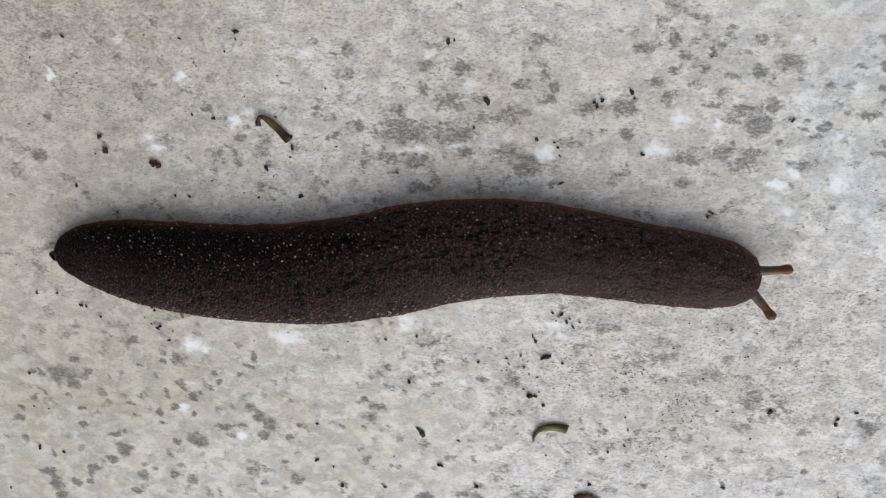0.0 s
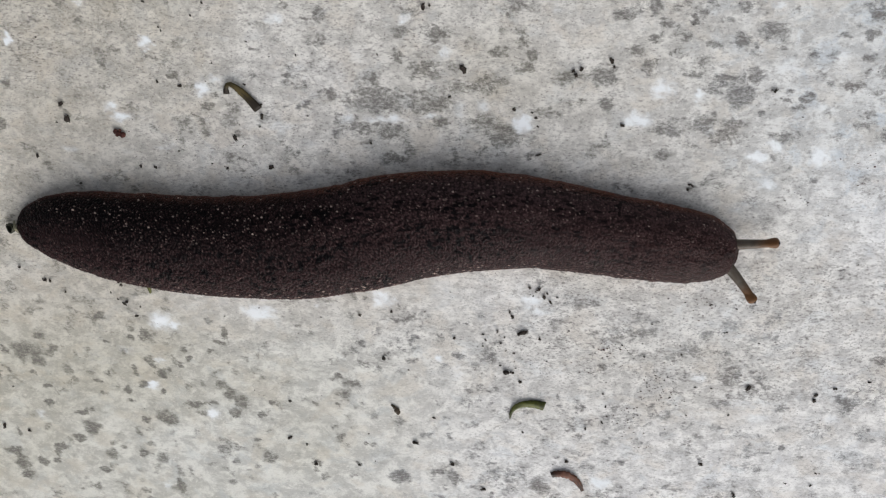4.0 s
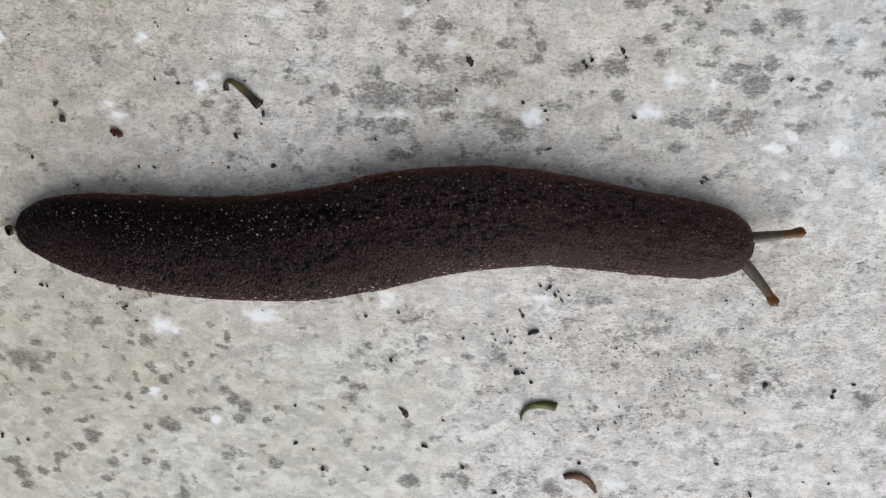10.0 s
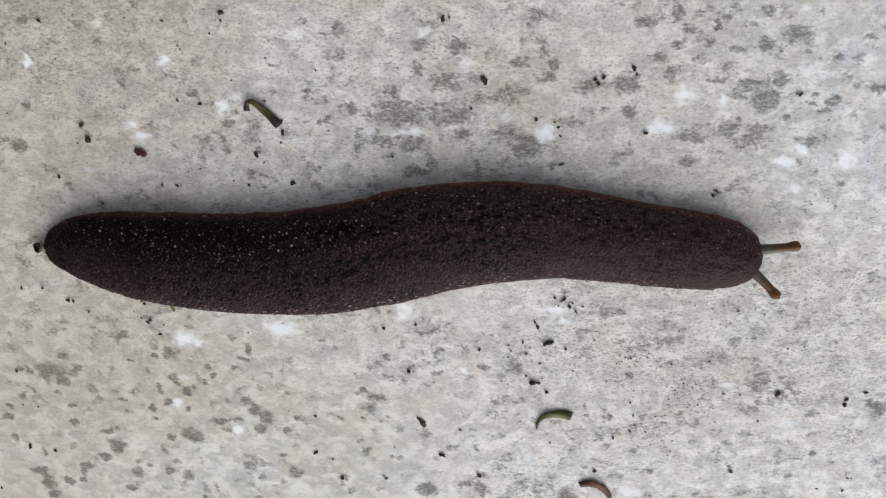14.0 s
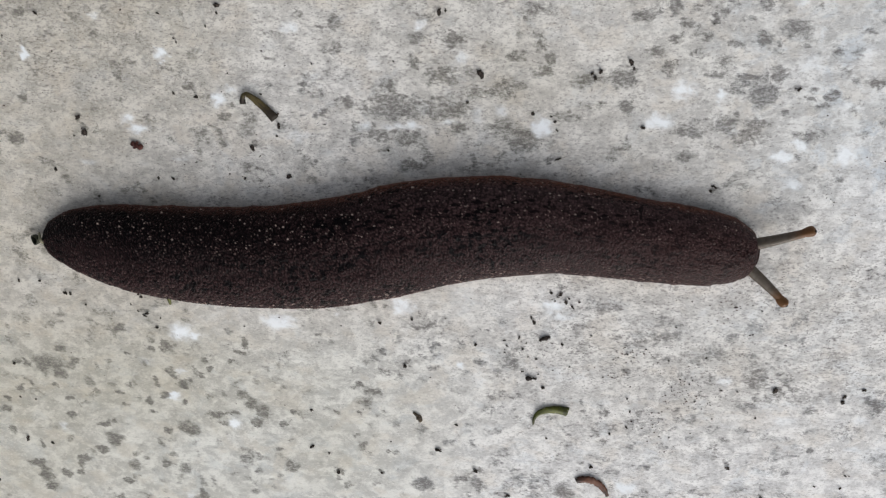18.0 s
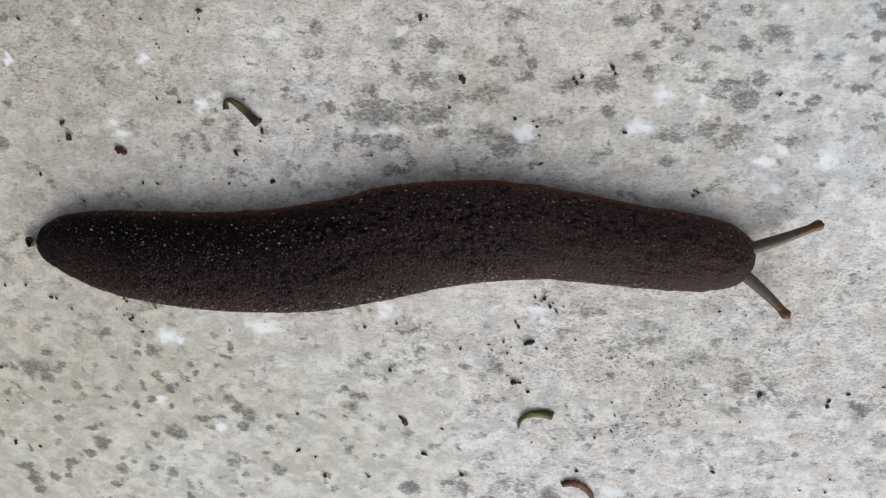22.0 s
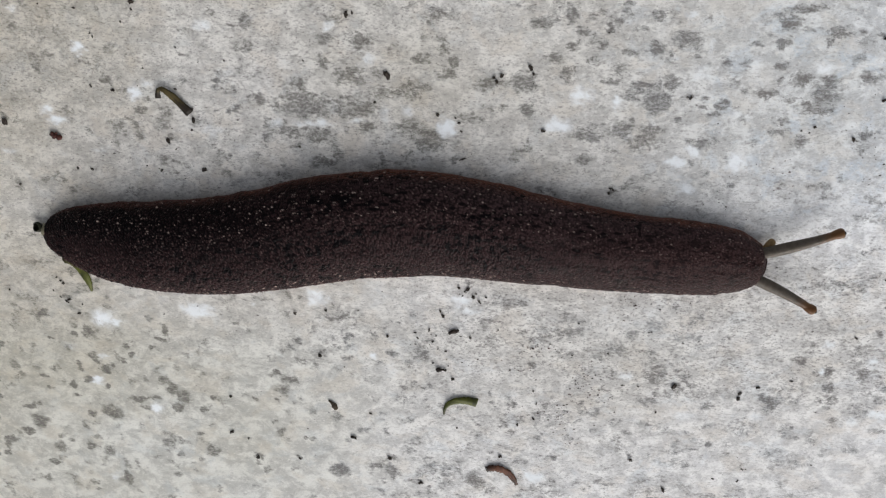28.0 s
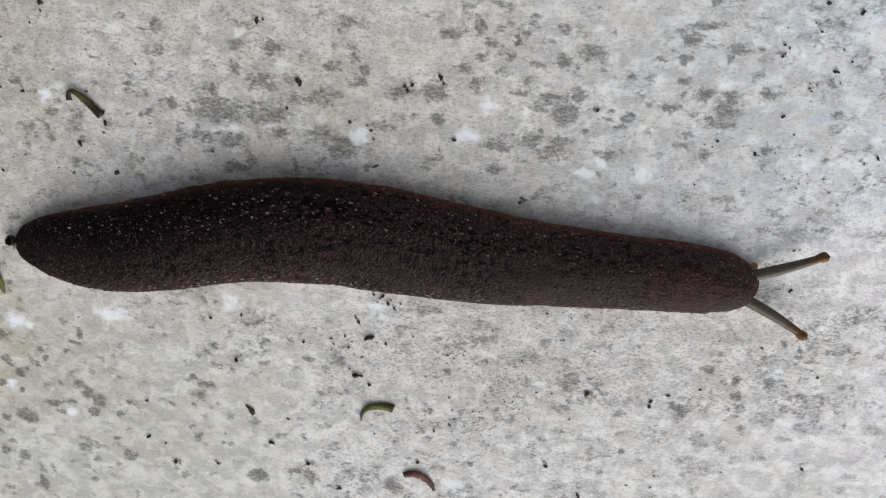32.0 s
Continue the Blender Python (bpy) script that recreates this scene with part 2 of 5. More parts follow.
def leaf_material(name, a, b, dead, rough):
    """Leaf skin with darker veins along it, dying towards its ends and edges."""
    n = Nodes(name, rough, 0.3)
    grain = n.noise(n.place(900, 900, 900), 1, 5, 0.65)
    spots = n.noise(n.place(2600, 2600, 2600), 1, 2, 0.5)
    base = n.mix(n.ramp(grain, 0.35, 0.65), a, b)
    base = n.mix(n.ramp(n.math("ADD", n.attribute("age"), n.math("MULTIPLY", n.ramp(grain, 0.3, 0.7), 0.5)), 0.55, 1.1, 0.0, 0.95), base, dead)
    base = n.mix(n.ramp(spots, 0.62, 0.72, 0.0, 0.6), base, dead)
    return n.finish(base, grain, 0.4, 0.0001)


CONCRETE = concrete_material()
SKIN = slug_material()
STALK = stalk_material()
FEELER = plain_material("pale_tentacle_skin", (0.16, 0.10, 0.04), (0.28, 0.18, 0.08), 2500, 0.45, 0.0, 0.2)
EYE = plain_material("slug_eye", (0.010, 0.008, 0.007), (0.025, 0.017, 0.012), 3000, 0.25, 0.0, 0.0)
SOIL = plain_material("dark_soil", (0.013, 0.010, 0.009), (0.070, 0.054, 0.043), 2200, 0.85)
UMBER = plain_material("brown_soil", (0.035, 0.025, 0.016), (0.105, 0.080, 0.055), 2200, 0.85)
RUST = plain_material("red_brown_soil", (0.035, 0.010, 0.008), (0.09, 0.03, 0.022), 2200, 0.8)
GREEN = leaf_material("green_leaf", (0.026, 0.031, 0.004), (0.088, 0.098, 0.013), (0.030, 0.022, 0.008), 0.5)
OLIVE = leaf_material("withered_leaf", (0.022, 0.016, 0.005), (0.092, 0.070, 0.024), (0.012, 0.007, 0.004), 0.55)
RUSSET = leaf_material("dry_leaf", (0.040, 0.014, 0.008), (0.150, 0.060, 0.033), (0.024, 0.014, 0.010), 0.6)
STRAW = plain_material("pale_straw", (0.12, 0.11, 0.07), (0.26, 0.245, 0.17), 1600, 0.5, 0.1)
HUSK = plain_material("dark_husk", (0.006, 0.007, 0.004), (0.050, 0.052, 0.026), 900, 0.6, 0.1)

# ---- the slab: stains as x, y, half length, half width, strength ----
mildew_a = [
    (-62.5, -54.4, 0.53, 0.46, 0.7), (-62.3, -57.2, 0.48, 0.62, 0.7), (-62, -52.9, 0.35, 0.19, 0.8), (-60.4, -62.4, 0.89, 0.43, 0.9), (-60.1, -51.3, 0.46, 0.3, 0.8),
    (-59.5, -63.9, 0.72, 0.9, 0.8), (-59.2, -66.1, 0.66, 0.65, 0.9), (-59.2, -47.8, 0.33, 0.29, 0.8), (-58.8, -59.7, 0.36, 0.35, 0.8), (-58.1, -50.6, 0.34, 0.29, 0.7),
    (-58.1, -48, 0.34, 0.38, 0.8), (-56.8, -63.8, 0.54, 0.46, 0.9), (-56.3, -48.3, 0.56, 0.57, 0.7), (-55.4, -50.9, 0.34, 0.2, 0.8), (-55.3, -47.9, 1.68, 0.89, 0.6),
    (-54.8, -63.4, 0.51, 0.32, 0.9), (-54.4, -62.1, 0.36, 0.49, 0.8), (-54.1, -49.3, 0.71, 0.56, 0.8), (-54, -54.9, 0.43, 0.36, 1), (-53.8, -52.8, 0.52, 0.23, 0.9),
]
mildew_b = [
    (-53.7, -45.8, 0.61, 0.37, 0.8), (-53.6, -61.4, 0.73, 0.38, 0.9), (-52.9, -20.4, 0.87, 0.48, 0.93), (-52.5, -67.8, 0.45, 0.25, 0.7), (-52.3, -47.7, 0.43, 0.28, 0.8),
    (-52, -53.2, 0.71, 0.17, 0.5), (-51.3, -60.1, 0.88, 0.34, 0.8), (-50.8, -16.4, 0.43, 0.33, 0.8), (-50, -67.7, 0.6, 0.36, 0.6), (-50, -56.2, 0.51, 0.34, 0.8),
    (-49.3, -58.5, 0.99, 0.75, 0.9), (-49.1, -7.7, 0.46, 0.42, 0.83), (-49, -64.9, 0.71, 0.42, 0.9), (-48.9, -55.6, 0.28, 0.23, 0.8), (-48.4, -13.7, 0.33, 0.32, 0.6),
    (-47.4, -62.2, 0.59, 0.7, 0.6), (-47.2, -51.5, 0.37, 0.22, 0.9), (-46.9, -53.3, 0.37, 0.29, 0.6), (-45.9, -50.4, 0.25, 0.25, 0.8), (-45.6, -46.5, 0.39, 0.22, 0.7),
]
mildew_c = [
    (-45.5, -42.9, 0.54, 0.37, 0.94), (-45.3, -18.5, 0.3, 0.31, 0.8), (-44.5, -13.1, 0.24, 0.18, 0.5), (-44.3, -15.3, 0.72, 0.95, 0.25), (-43.8, -8.1, 0.42, 0.36, 0.8),
    (-43.7, -67.8, 0.54, 0.33, 0.6), (-43.6, -58.8, 0.35, 0.47, 0.6), (-43.5, -54.2, 0.43, 0.22, 0.9), (-43.5, -52.6, 0.39, 0.32, 0.7), (-43.1, -62.1, 0.49, 0.51, 1),
    (-42.6, -50.4, 0.28, 0.25, 0.7), (-42.5, -49.6, 0.28, 0.25, 0.8), (-42.4, -45.6, 0.37, 0.42, 0.9), (-42.3, -56.9, 0.48, 0.37, 1), (-41.9, -51.9, 0.5, 0.38, 0.8),
    (-41.9, -10.1, 0.36, 0.33, 0.7), (-40.9, -62.5, 0.72, 0.56, 0.65), (-40.7, -45.1, 0.48, 0.48, 1), (-40.5, -48.7, 0.44, 0.31, 0.9), (-40.1, -49.4, 0.38, 0.25, 0.9),
]
mildew_d = [
    (-40, -14.1, 0.28, 0.42, 0.65), (-39.8, -52.8, 0.37, 0.32, 0.9), (-39.4, -56.7, 1.02, 0.82, 0.8), (-39.4, -50.4, 0.61, 0.41, 0.9), (-39.1, -66.8, 0.44, 0.89, 0.8),
    (-38.9, -12.9, 0.48, 0.36, 0.6), (-38.3, -49.9, 0.39, 0.25, 1), (-37.5, -23.2, 0.2, 0.25, 0.6), (-37.4, -10.3, 0.47, 0.36, 0.35), (-36.8, -49.1, 0.49, 0.25, 1),
    (-36.4, -51.9, 0.55, 0.38, 0.5), (-36, -47.3, 0.35, 0.36, 0.6), (-35.9, -7.8, 0.22, 0.3, 0.5), (-35.8, -54.6, 0.84, 0.38, 1), (-35.6, -48.5, 0.36, 0.25, 1),
    (-35.2, -55.8, 0.7, 0.26, 0.7), (-35.1, -63.2, 0.43, 0.21, 0.6), (-34.3, -13.6, 0.65, 0.5, 0.45), (-33.8, -54.3, 0.97, 0.22, 0.8), (-33, -47.3, 0.25, 0.27, 0.9),
]
mildew_e = [
    (-33, -23.1, 0.44, 0.34, 0.4), (-32.9, -13.7, 0.43, 0.28, 0.35), (-32.8, -60.9, 0.79, 0.95, 0.5), (-32.8, -15.5, 0.37, 0.3, 0.75), (-32.6, -65.7, 0.58, 0.42, 0.5),
    (-32.6, -43.1, 0.33, 0.44, 0.61), (-32.6, -20.1, 0.43, 0.43, 0.6), (-32.6, -8.3, 0.27, 0.22, 0.6), (-32.3, -51.7, 0.6, 0.56, 0.7), (-32, -46.1, 0.54, 0.2, 0.7),
    (-31.6, -62.5, 0.29, 0.47, 0.6), (-31.3, -52.9, 0.69, 0.7, 0.6), (-31.2, -19.5, 0.33, 0.28, 0.5), (-31.1, -44.9, 0.37, 0.53, 0.8), (-30.9, -55.5, 0.5, 0.39, 0.8),
    (-30.5, -19.8, 0.33, 0.48, 0.6), (-30.5, -12.8, 0.42, 0.27, 0.35), (-30.2, -21.2, 0.53, 0.49, 0.5), (-30.1, -54, 0.83, 0.79, 0.7), (-30.1, -23.9, 0.39, 0.22, 0.5),
]
mildew_f = [
    (-29.9, -18.4, 0.37, 0.38, 0.6), (-29.7, -54.3, 0.41, 0.32, 0.9), (-28.9, -17.3, 0.43, 0.31, 0.7), (-28.5, -59.2, 0.37, 0.32, 0.8), (-28, -23.7, 0.44, 0.5, 0.6),
    (-27.8, -55.7, 0.39, 0.19, 0.7), (-27.5, -47.2, 0.21, 0.36, 0.6), (-27.3, -61.8, 0.74, 0.74, 0.85), (-27, -21.5, 0.43, 0.34, 0.7), (-26.7, -23.8, 0.43, 0.2, 0.5),
    (-26.4, -53.9, 0.44, 0.19, 0.8), (-26.4, -46.3, 0.39, 0.41, 0.5), (-24.9, -10.4, 0.23, 0.15, 0.5), (-24.4, -12.7, 0.22, 0.17, 0.5), (-23.8, -19.6, 0.71, 0.53, 0.7),
    (-23.6, -10.5, 0.56, 0.27, 0.5), (-22.5, -59.6, 0.24, 0.19, 0.8), (-21.5, -18.2, 0.28, 0.19, 0.6), (-21.4, -62.3, 0.53, 0.35, 0.9), (-21, -15.3, 0.42, 0.32, 0.7),
]
mildew_g = [
    (-20.9, -54, 0.26, 0.24, 0.7), (-20.9, -14.2, 0.32, 0.31, 0.7), (-20.7, -8.5, 0.4, 0.3, 0.6), (-20.1, -15.4, 0.32, 0.23, 0.6), (-19.8, -18.3, 0.35, 0.31, 0.6),
    (-19, -9.8, 0.4, 0.28, 0.7), (-18.9, -56.9, 0.31, 0.25, 0.45), (-18.9, -48, 0.3, 0.26, 0.45), (-18.9, -14.3, 0.46, 0.31, 0.4), (-18.2, -53.8, 0.25, 0.2, 0.6),
    (-18.2, -50.1, 0.54, 0.37, 0.65), (-18.1, -58.6, 0.46, 0.46, 0.65), (-18, -11.8, 0.74, 0.45, 0.5), (-17.7, -59.9, 0.37, 0.31, 0.45), (-17.6, -52.3, 0.63, 0.64, 0.6),
    (-17.6, -9.6, 0.53, 0.55, 0.7), (-17.2, -17.2, 0.86, 0.39, 0.7), (-16.5, -50.9, 0.7, 0.43, 0.75), (-16.4, -46.6, 0.34, 0.34, 0.65), (-16.3, -62.3, 0.31, 0.25, 0.9),
]
mildew_h = [
    (-16.2, -42.1, 0.6, 0.49, 0.45), (-15.8, -17.9, 0.65, 0.31, 0.4), (-15.6, -45.5, 0.6, 0.31, 0.65), (-15.4, -53.6, 0.22, 0.24, 0.7), (-15.4, -47.8, 0.39, 0.23, 0.45),
    (-15.1, -59.3, 0.26, 0.22, 0.7), (-14.8, -48.5, 0.34, 0.23, 0.45), (-14, -55.2, 0.36, 0.42, 0.55), (-13.6, -20.6, 1.09, 0.49, 0.5), (-13.5, -48.6, 0.49, 0.22, 0.45),
    (-13.2, -43.8, 0.48, 0.6, 0.55), (-12.7, -47.2, 0.39, 0.25, 1), (-12.6, -15.6, 0.54, 0.51, 0.8), (-12.2, -17.7, 2.35, 1.07, 0.75), (-11.2, -63.8, 1.1, 0.76, 0.7),
    (-11.2, -56, 0.55, 0.54, 0.65), (-11.1, -20.8, 1.52, 0.66, 0.5), (-11, -42.2, 1.18, 0.43, 0.5), (-10.8, -48.9, 0.34, 0.28, 0.45), (-10.6, -46, 0.43, 0.38, 0.4),
]
mildew_i = [
    (-10.5, -23.6, 1.16, 0.36, 0.74), (-10, -13.4, 0.42, 0.61, 0.7), (-9.7, -11.1, 0.72, 0.44, 0.6), (-9.6, -41.8, 0.71, 0.37, 0.5), (-9.4, -47.3, 0.72, 0.39, 0.75),
    (-9.2, -44.9, 0.43, 0.32, 0.55), (-9.1, -9.3, 0.82, 0.36, 0.6), (-8.8, -49.8, 0.25, 0.22, 0.45), (-7.9, -57.3, 0.63, 0.31, 0.55), (-7.3, -14.6, 1.26, 0.66, 0.7),
    (-7.2, -18, 1.9, 0.81, 0.7), (-6.4, -62.8, 0.95, 0.42, 0.71), (-6.2, -47.8, 0.6, 0.33, 0.4), (-6.2, -19.9, 0.86, 0.48, 0.7), (-6.2, -11.1, 1.02, 0.5, 0.7),
    (-6.1, -44.5, 0.6, 0.43, 0.5), (-5.2, -57.6, 0.55, 0.43, 0.55), (-4.8, -61.5, 0.46, 0.28, 0.9), (-4.7, -63.6, 0.54, 0.84, 0.88), (-4.4, -42.5, 0.33, 0.19, 0.6),
]
mildew_j = [
    (-4.4, -14.4, 0.52, 0.45, 0.5), (-4, -46.6, 0.57, 0.38, 0.65), (-3.4, -16.3, 1.67, 0.59, 0.55), (-3.3, -42.8, 0.28, 0.15, 0.5), (-3.1, -52.7, 0.68, 0.64, 0.4),
    (-2.8, -51.2, 0.54, 0.4, 0.35), (-2.3, -60.6, 0.76, 0.47, 0.4), (-2.3, -47.9, 0.38, 0.25, 0.45), (-1.8, -48.7, 0.33, 0.5, 0.45), (-1.7, -58.8, 0.62, 0.46, 0.5),
    (-1.6, -41.4, 0.93, 0.65, 0.3), (-1.5, -19.9, 1.26, 0.91, 0.5), (-1, -16.1, 1.24, 0.76, 0.55), (-0.8, -46.4, 0.94, 0.82, 0.5), (-0.5, -53.2, 0.39, 0.23, 0.35),
    (-0.4, -12.9, 0.81, 0.44, 0.7), (0.2, -45, 0.48, 0.32, 0.55), (0.5, -21.1, 1.27, 1.05, 0.6), (1.4, -8.7, 1.19, 0.74, 0.7), (1.6, -50.3, 0.38, 0.28, 0.45),
]
# the row at (3.5, -53.8) is the green leaf's shadow, drawn as a stain
mildew_shadow_k = [
    (1.9, -11.9, 0.81, 0.48, 0.7), (2.4, -14.4, 0.82, 0.41, 0.8), (3.1, -13.2, 0.31, 0.56, 0.7), (3.5, -53.8, 0.73, 0.32, 0.5), (4.9, -18.7, 1.03, 0.47, 0.5),
    (5.6, -57.5, 0.74, 0.39, 0.45), (5.7, -64.1, 0.93, 1, 0.84), (6.4, -45.2, 0.42, 0.32, 0.45), (6.7, -15.3, 1.22, 0.45, 0.75), (7.1, -41.9, 0.57, 0.31, 0.35),
    (7.3, -51.5, 0.33, 0.26, 0.5), (7.3, -17.7, 0.82, 0.37, 0.5), (9.4, -53.4, 0.48, 0.29, 0.55), (9.4, -52.3, 0.43, 0.4, 0.45), (9.9, -56.8, 0.48, 0.26, 0.5),
    (9.9, -53.1, 0.28, 0.23, 0.8), (9.9, -15.1, 1.2, 0.82, 0.65), (10.6, -44.9, 0.35, 0.31, 0.6), (10.6, -17.9, 0.71, 0.59, 0.75), (10.9, -43.3, 0.41, 0.31, 0.6),
]
mildew_l = [
    (11.2, -61.3, 0.74, 0.46, 0.45), (11.4, -9.4, 0.78, 0.34, 0.8), (12.2, -47.5, 0.37, 0.43, 0.8), (13, -12.7, 0.69, 0.4, 0.8), (13.3, -57.9, 0.34, 0.36, 0.45),
    (13.3, -43.7, 0.69, 0.37, 0.45), (14.3, -14.2, 0.6, 0.56, 0.75), (14.3, -8.8, 0.38, 0.38, 0.8), (14.6, -11.4, 0.48, 0.31, 0.9), (15.2, -45.6, 0.37, 0.37, 0.5),
    (15.3, -10, 0.68, 0.31, 0.8), (15.6, -41.5, 0.9, 0.65, 0.4), (15.7, -47.9, 0.32, 0.25, 0.5), (16.1, -23.1, 0.82, 0.4, 0.7), (16.4, -53.9, 0.29, 0.34, 0.35),
    (16.4, -46, 0.37, 0.32, 0.5), (16.4, -43.1, 1.02, 0.43, 0.9), (16.6, -20.5, 1.22, 0.51, 0.7), (16.7, -13, 0.69, 0.44, 0.4), (17, -57.6, 0.38, 0.36, 0.55),
]
mildew_m = [
    (17.3, -11.5, 0.48, 0.35, 0.8), (17.5, -41.8, 0.33, 0.31, 0.6), (18, -10, 0.38, 0.23, 0.9), (18.5, -15.1, 0.78, 0.24, 0.95), (19, -9.3, 0.29, 0.22, 0.8),
    (19.1, -45.8, 0.41, 0.26, 0.5), (19.5, -13.8, 0.77, 0.49, 0.4), (19.8, -53.6, 0.59, 0.57, 0.3), (19.9, -52, 0.32, 0.28, 0.55), (20, -19.6, 0.9, 0.73, 0.8),
    (20.1, -12.2, 0.67, 0.21, 0.7), (20.4, -45.6, 0.41, 0.32, 0.5), (20.7, -16.3, 0.79, 0.61, 0.6), (21.2, -45.2, 1.36, 0.79, 0.35), (21.3, -61.6, 0.39, 0.25, 0.45),
    (21.5, -15.4, 1.17, 0.28, 0.95), (22.1, -54.9, 0.59, 0.52, 0.3), (22.2, -21.1, 1.61, 0.97, 0.6), (22.5, -11.8, 0.67, 0.46, 0.85), (22.6, -8.9, 0.47, 0.47, 0.9),
]
mildew_n = [
    (22.7, -19.8, 1.19, 0.63, 0.8), (23, -42.9, 0.55, 0.52, 0.7), (23.1, -16.9, 0.99, 0.83, 0.75), (24.2, -15.1, 0.77, 0.61, 0.85), (25.1, -41.8, 0.99, 0.65, 0.4),
    (25.1, -18.6, 0.39, 0.42, 0.7), (25.2, -45.5, 0.34, 0.4, 0.5), (25.4, -54.9, 0.7, 0.38, 0.55), (25.5, -11, 1.14, 0.82, 0.75), (26.1, -48.4, 1.14, 0.72, 0.55),
    (26.2, -12.6, 0.48, 0.23, 0.6), (26.3, -47.2, 0.8, 0.35, 0.55), (26.8, -55.1, 0.59, 0.29, 0.5), (27.3, -16.9, 0.38, 0.21, 0.8), (28, -20.9, 1.18, 0.53, 0.5),
    (28.2, -50.8, 0.57, 0.39, 0.3), (28.5, -56, 0.82, 0.53, 0.4), (28.7, -18, 0.58, 0.41, 0.4), (28.8, -49.5, 0.37, 0.41, 0.9), (29.1, -57.7, 0.59, 0.36, 0.45),
]
mildew_o = [
    (29.4, -13.1, 0.34, 0.43, 0.9), (29.5, -43.1, 0.99, 0.36, 0.5), (29.5, -12.9, 0.31, 0.38, 0.9), (29.6, -17.1, 0.48, 0.4, 0.7), (29.7, -41.1, 0.77, 0.63, 0.45),
    (30.4, -55.9, 0.28, 0.35, 0.45), (31.2, -13.4, 0.42, 0.35, 0.9), (31.4, -13.3, 0.42, 0.33, 0.8), (31.6, -11.2, 0.75, 0.23, 0.7), (31.8, -55.3, 0.24, 0.23, 0.45),
    (32.2, -52.2, 0.58, 0.51, 0.55), (32.8, -57.4, 0.43, 0.35, 0.8), (33.4, -16, 0.66, 0.3, 0.9), (33.4, -15.8, 0.83, 0.27, 0.8), (34.3, -41, 0.54, 0.46, 0.5),
    (34.4, -11.2, 0.45, 0.33, 0.8), (34.6, -13.2, 0.45, 0.29, 0.9), (34.7, -9.3, 0.71, 0.4, 1), (34.9, -19.8, 0.96, 0.56, 0.5), (35.2, -57.4, 0.7, 0.59, 0.25),
]
mildew_p = [
    (35.2, -18.5, 0.53, 0.33, 0.5), (35.3, -58.7, 0.59, 0.35, 0.45), (35.9, -8.1, 1.4, 0.44, 1), (36.3, -14.7, 0.82, 0.6, 0.8), (36.5, -5.8, 0.32, 0.23, 0.9),
    (37.3, -20.9, 0.86, 0.57, 0.6), (38.3, -17.4, 1.46, 0.54, 0.6), (38.4, -50.5, 0.34, 0.41, 0.9), (38.4, -11.1, 0.3, 0.41, 0.8), (39, -14.6, 0.82, 0.42, 0.7),
    (39, -10.2, 0.7, 0.4, 0.9), (39.1, -15.8, 1.24, 0.97, 0.65), (39.2, -51.3, 0.77, 0.95, 1), (40.2, -10.4, 0.56, 0.16, 0.9), (41.5, -12.8, 0.61, 0.59, 0.55),
    (41.6, -55.2, 0.68, 0.72, 0.4), (41.6, -45.5, 0.42, 0.39, 0.65), (42.5, -43.5, 0.34, 0.22, 0.6), (42.6, -44.8, 0.45, 0.33, 0.55), (42.7, -14.5, 0.92, 0.51, 0.7),
]
mildew_q = [
    (43.1, -10.6, 0.5, 0.25, 0.7), (43.4, -19.8, 0.53, 0.44, 0.6), (44.5, -50.7, 0.32, 0.35, 0.7), (44.6, -56.4, 0.72, 0.54, 0.35), (44.7, -46.8, 0.64, 0.62, 0.9),
    (45.4, -49.1, 0.58, 0.72, 0.55), (45.8, -50.8, 0.59, 0.73, 0.5), (46.2, -53.5, 0.59, 0.54, 0.45), (46.5, -9.1, 0.5, 0.3, 0.5), (47.2, -7.4, 0.98, 0.48, 0.5),
    (47.9, -45.7, 0.45, 0.42, 0.5), (48.1, -51.3, 0.81, 0.42, 0.35), (48.2, -46.8, 0.56, 0.5, 0.65), (48.5, -13.3, 0.51, 0.3, 0.8), (48.6, -47.9, 0.41, 0.39, 0.6),
    (49.2, -57.4, 0.66, 0.46, 0.55), (49.4, -46.8, 0.56, 0.22, 0.5), (49.6, -42.1, 0.4, 0.37, 0.6), (49.7, -16.1, 0.82, 0.28, 0.6), (51.2, -42.9, 0.33, 0.28, 0.6),
]
mildew_r = [
    (51.4, -19.8, 0.62, 0.34, 0.4), (51.6, -54.5, 0.85, 0.43, 0.4), (52.7, -51.3, 0.6, 0.45, 0.65), (54.3, -58.1, 0.37, 0.37, 0.5), (54.5, -42.8, 0.58, 0.23, 0.5),
    (54.7, -50.1, 0.95, 0.74, 0.4), (55.5, -39, 0.91, 0.59, 0.5), (57.5, -42.5, 0.41, 0.22, 0.6), (57.6, -48.4, 0.33, 0.41, 0.5), (57.9, -52.5, 0.38, 0.27, 0.6),
    (62.1, -50.8, 0.28, 0.24, 0.7),
]
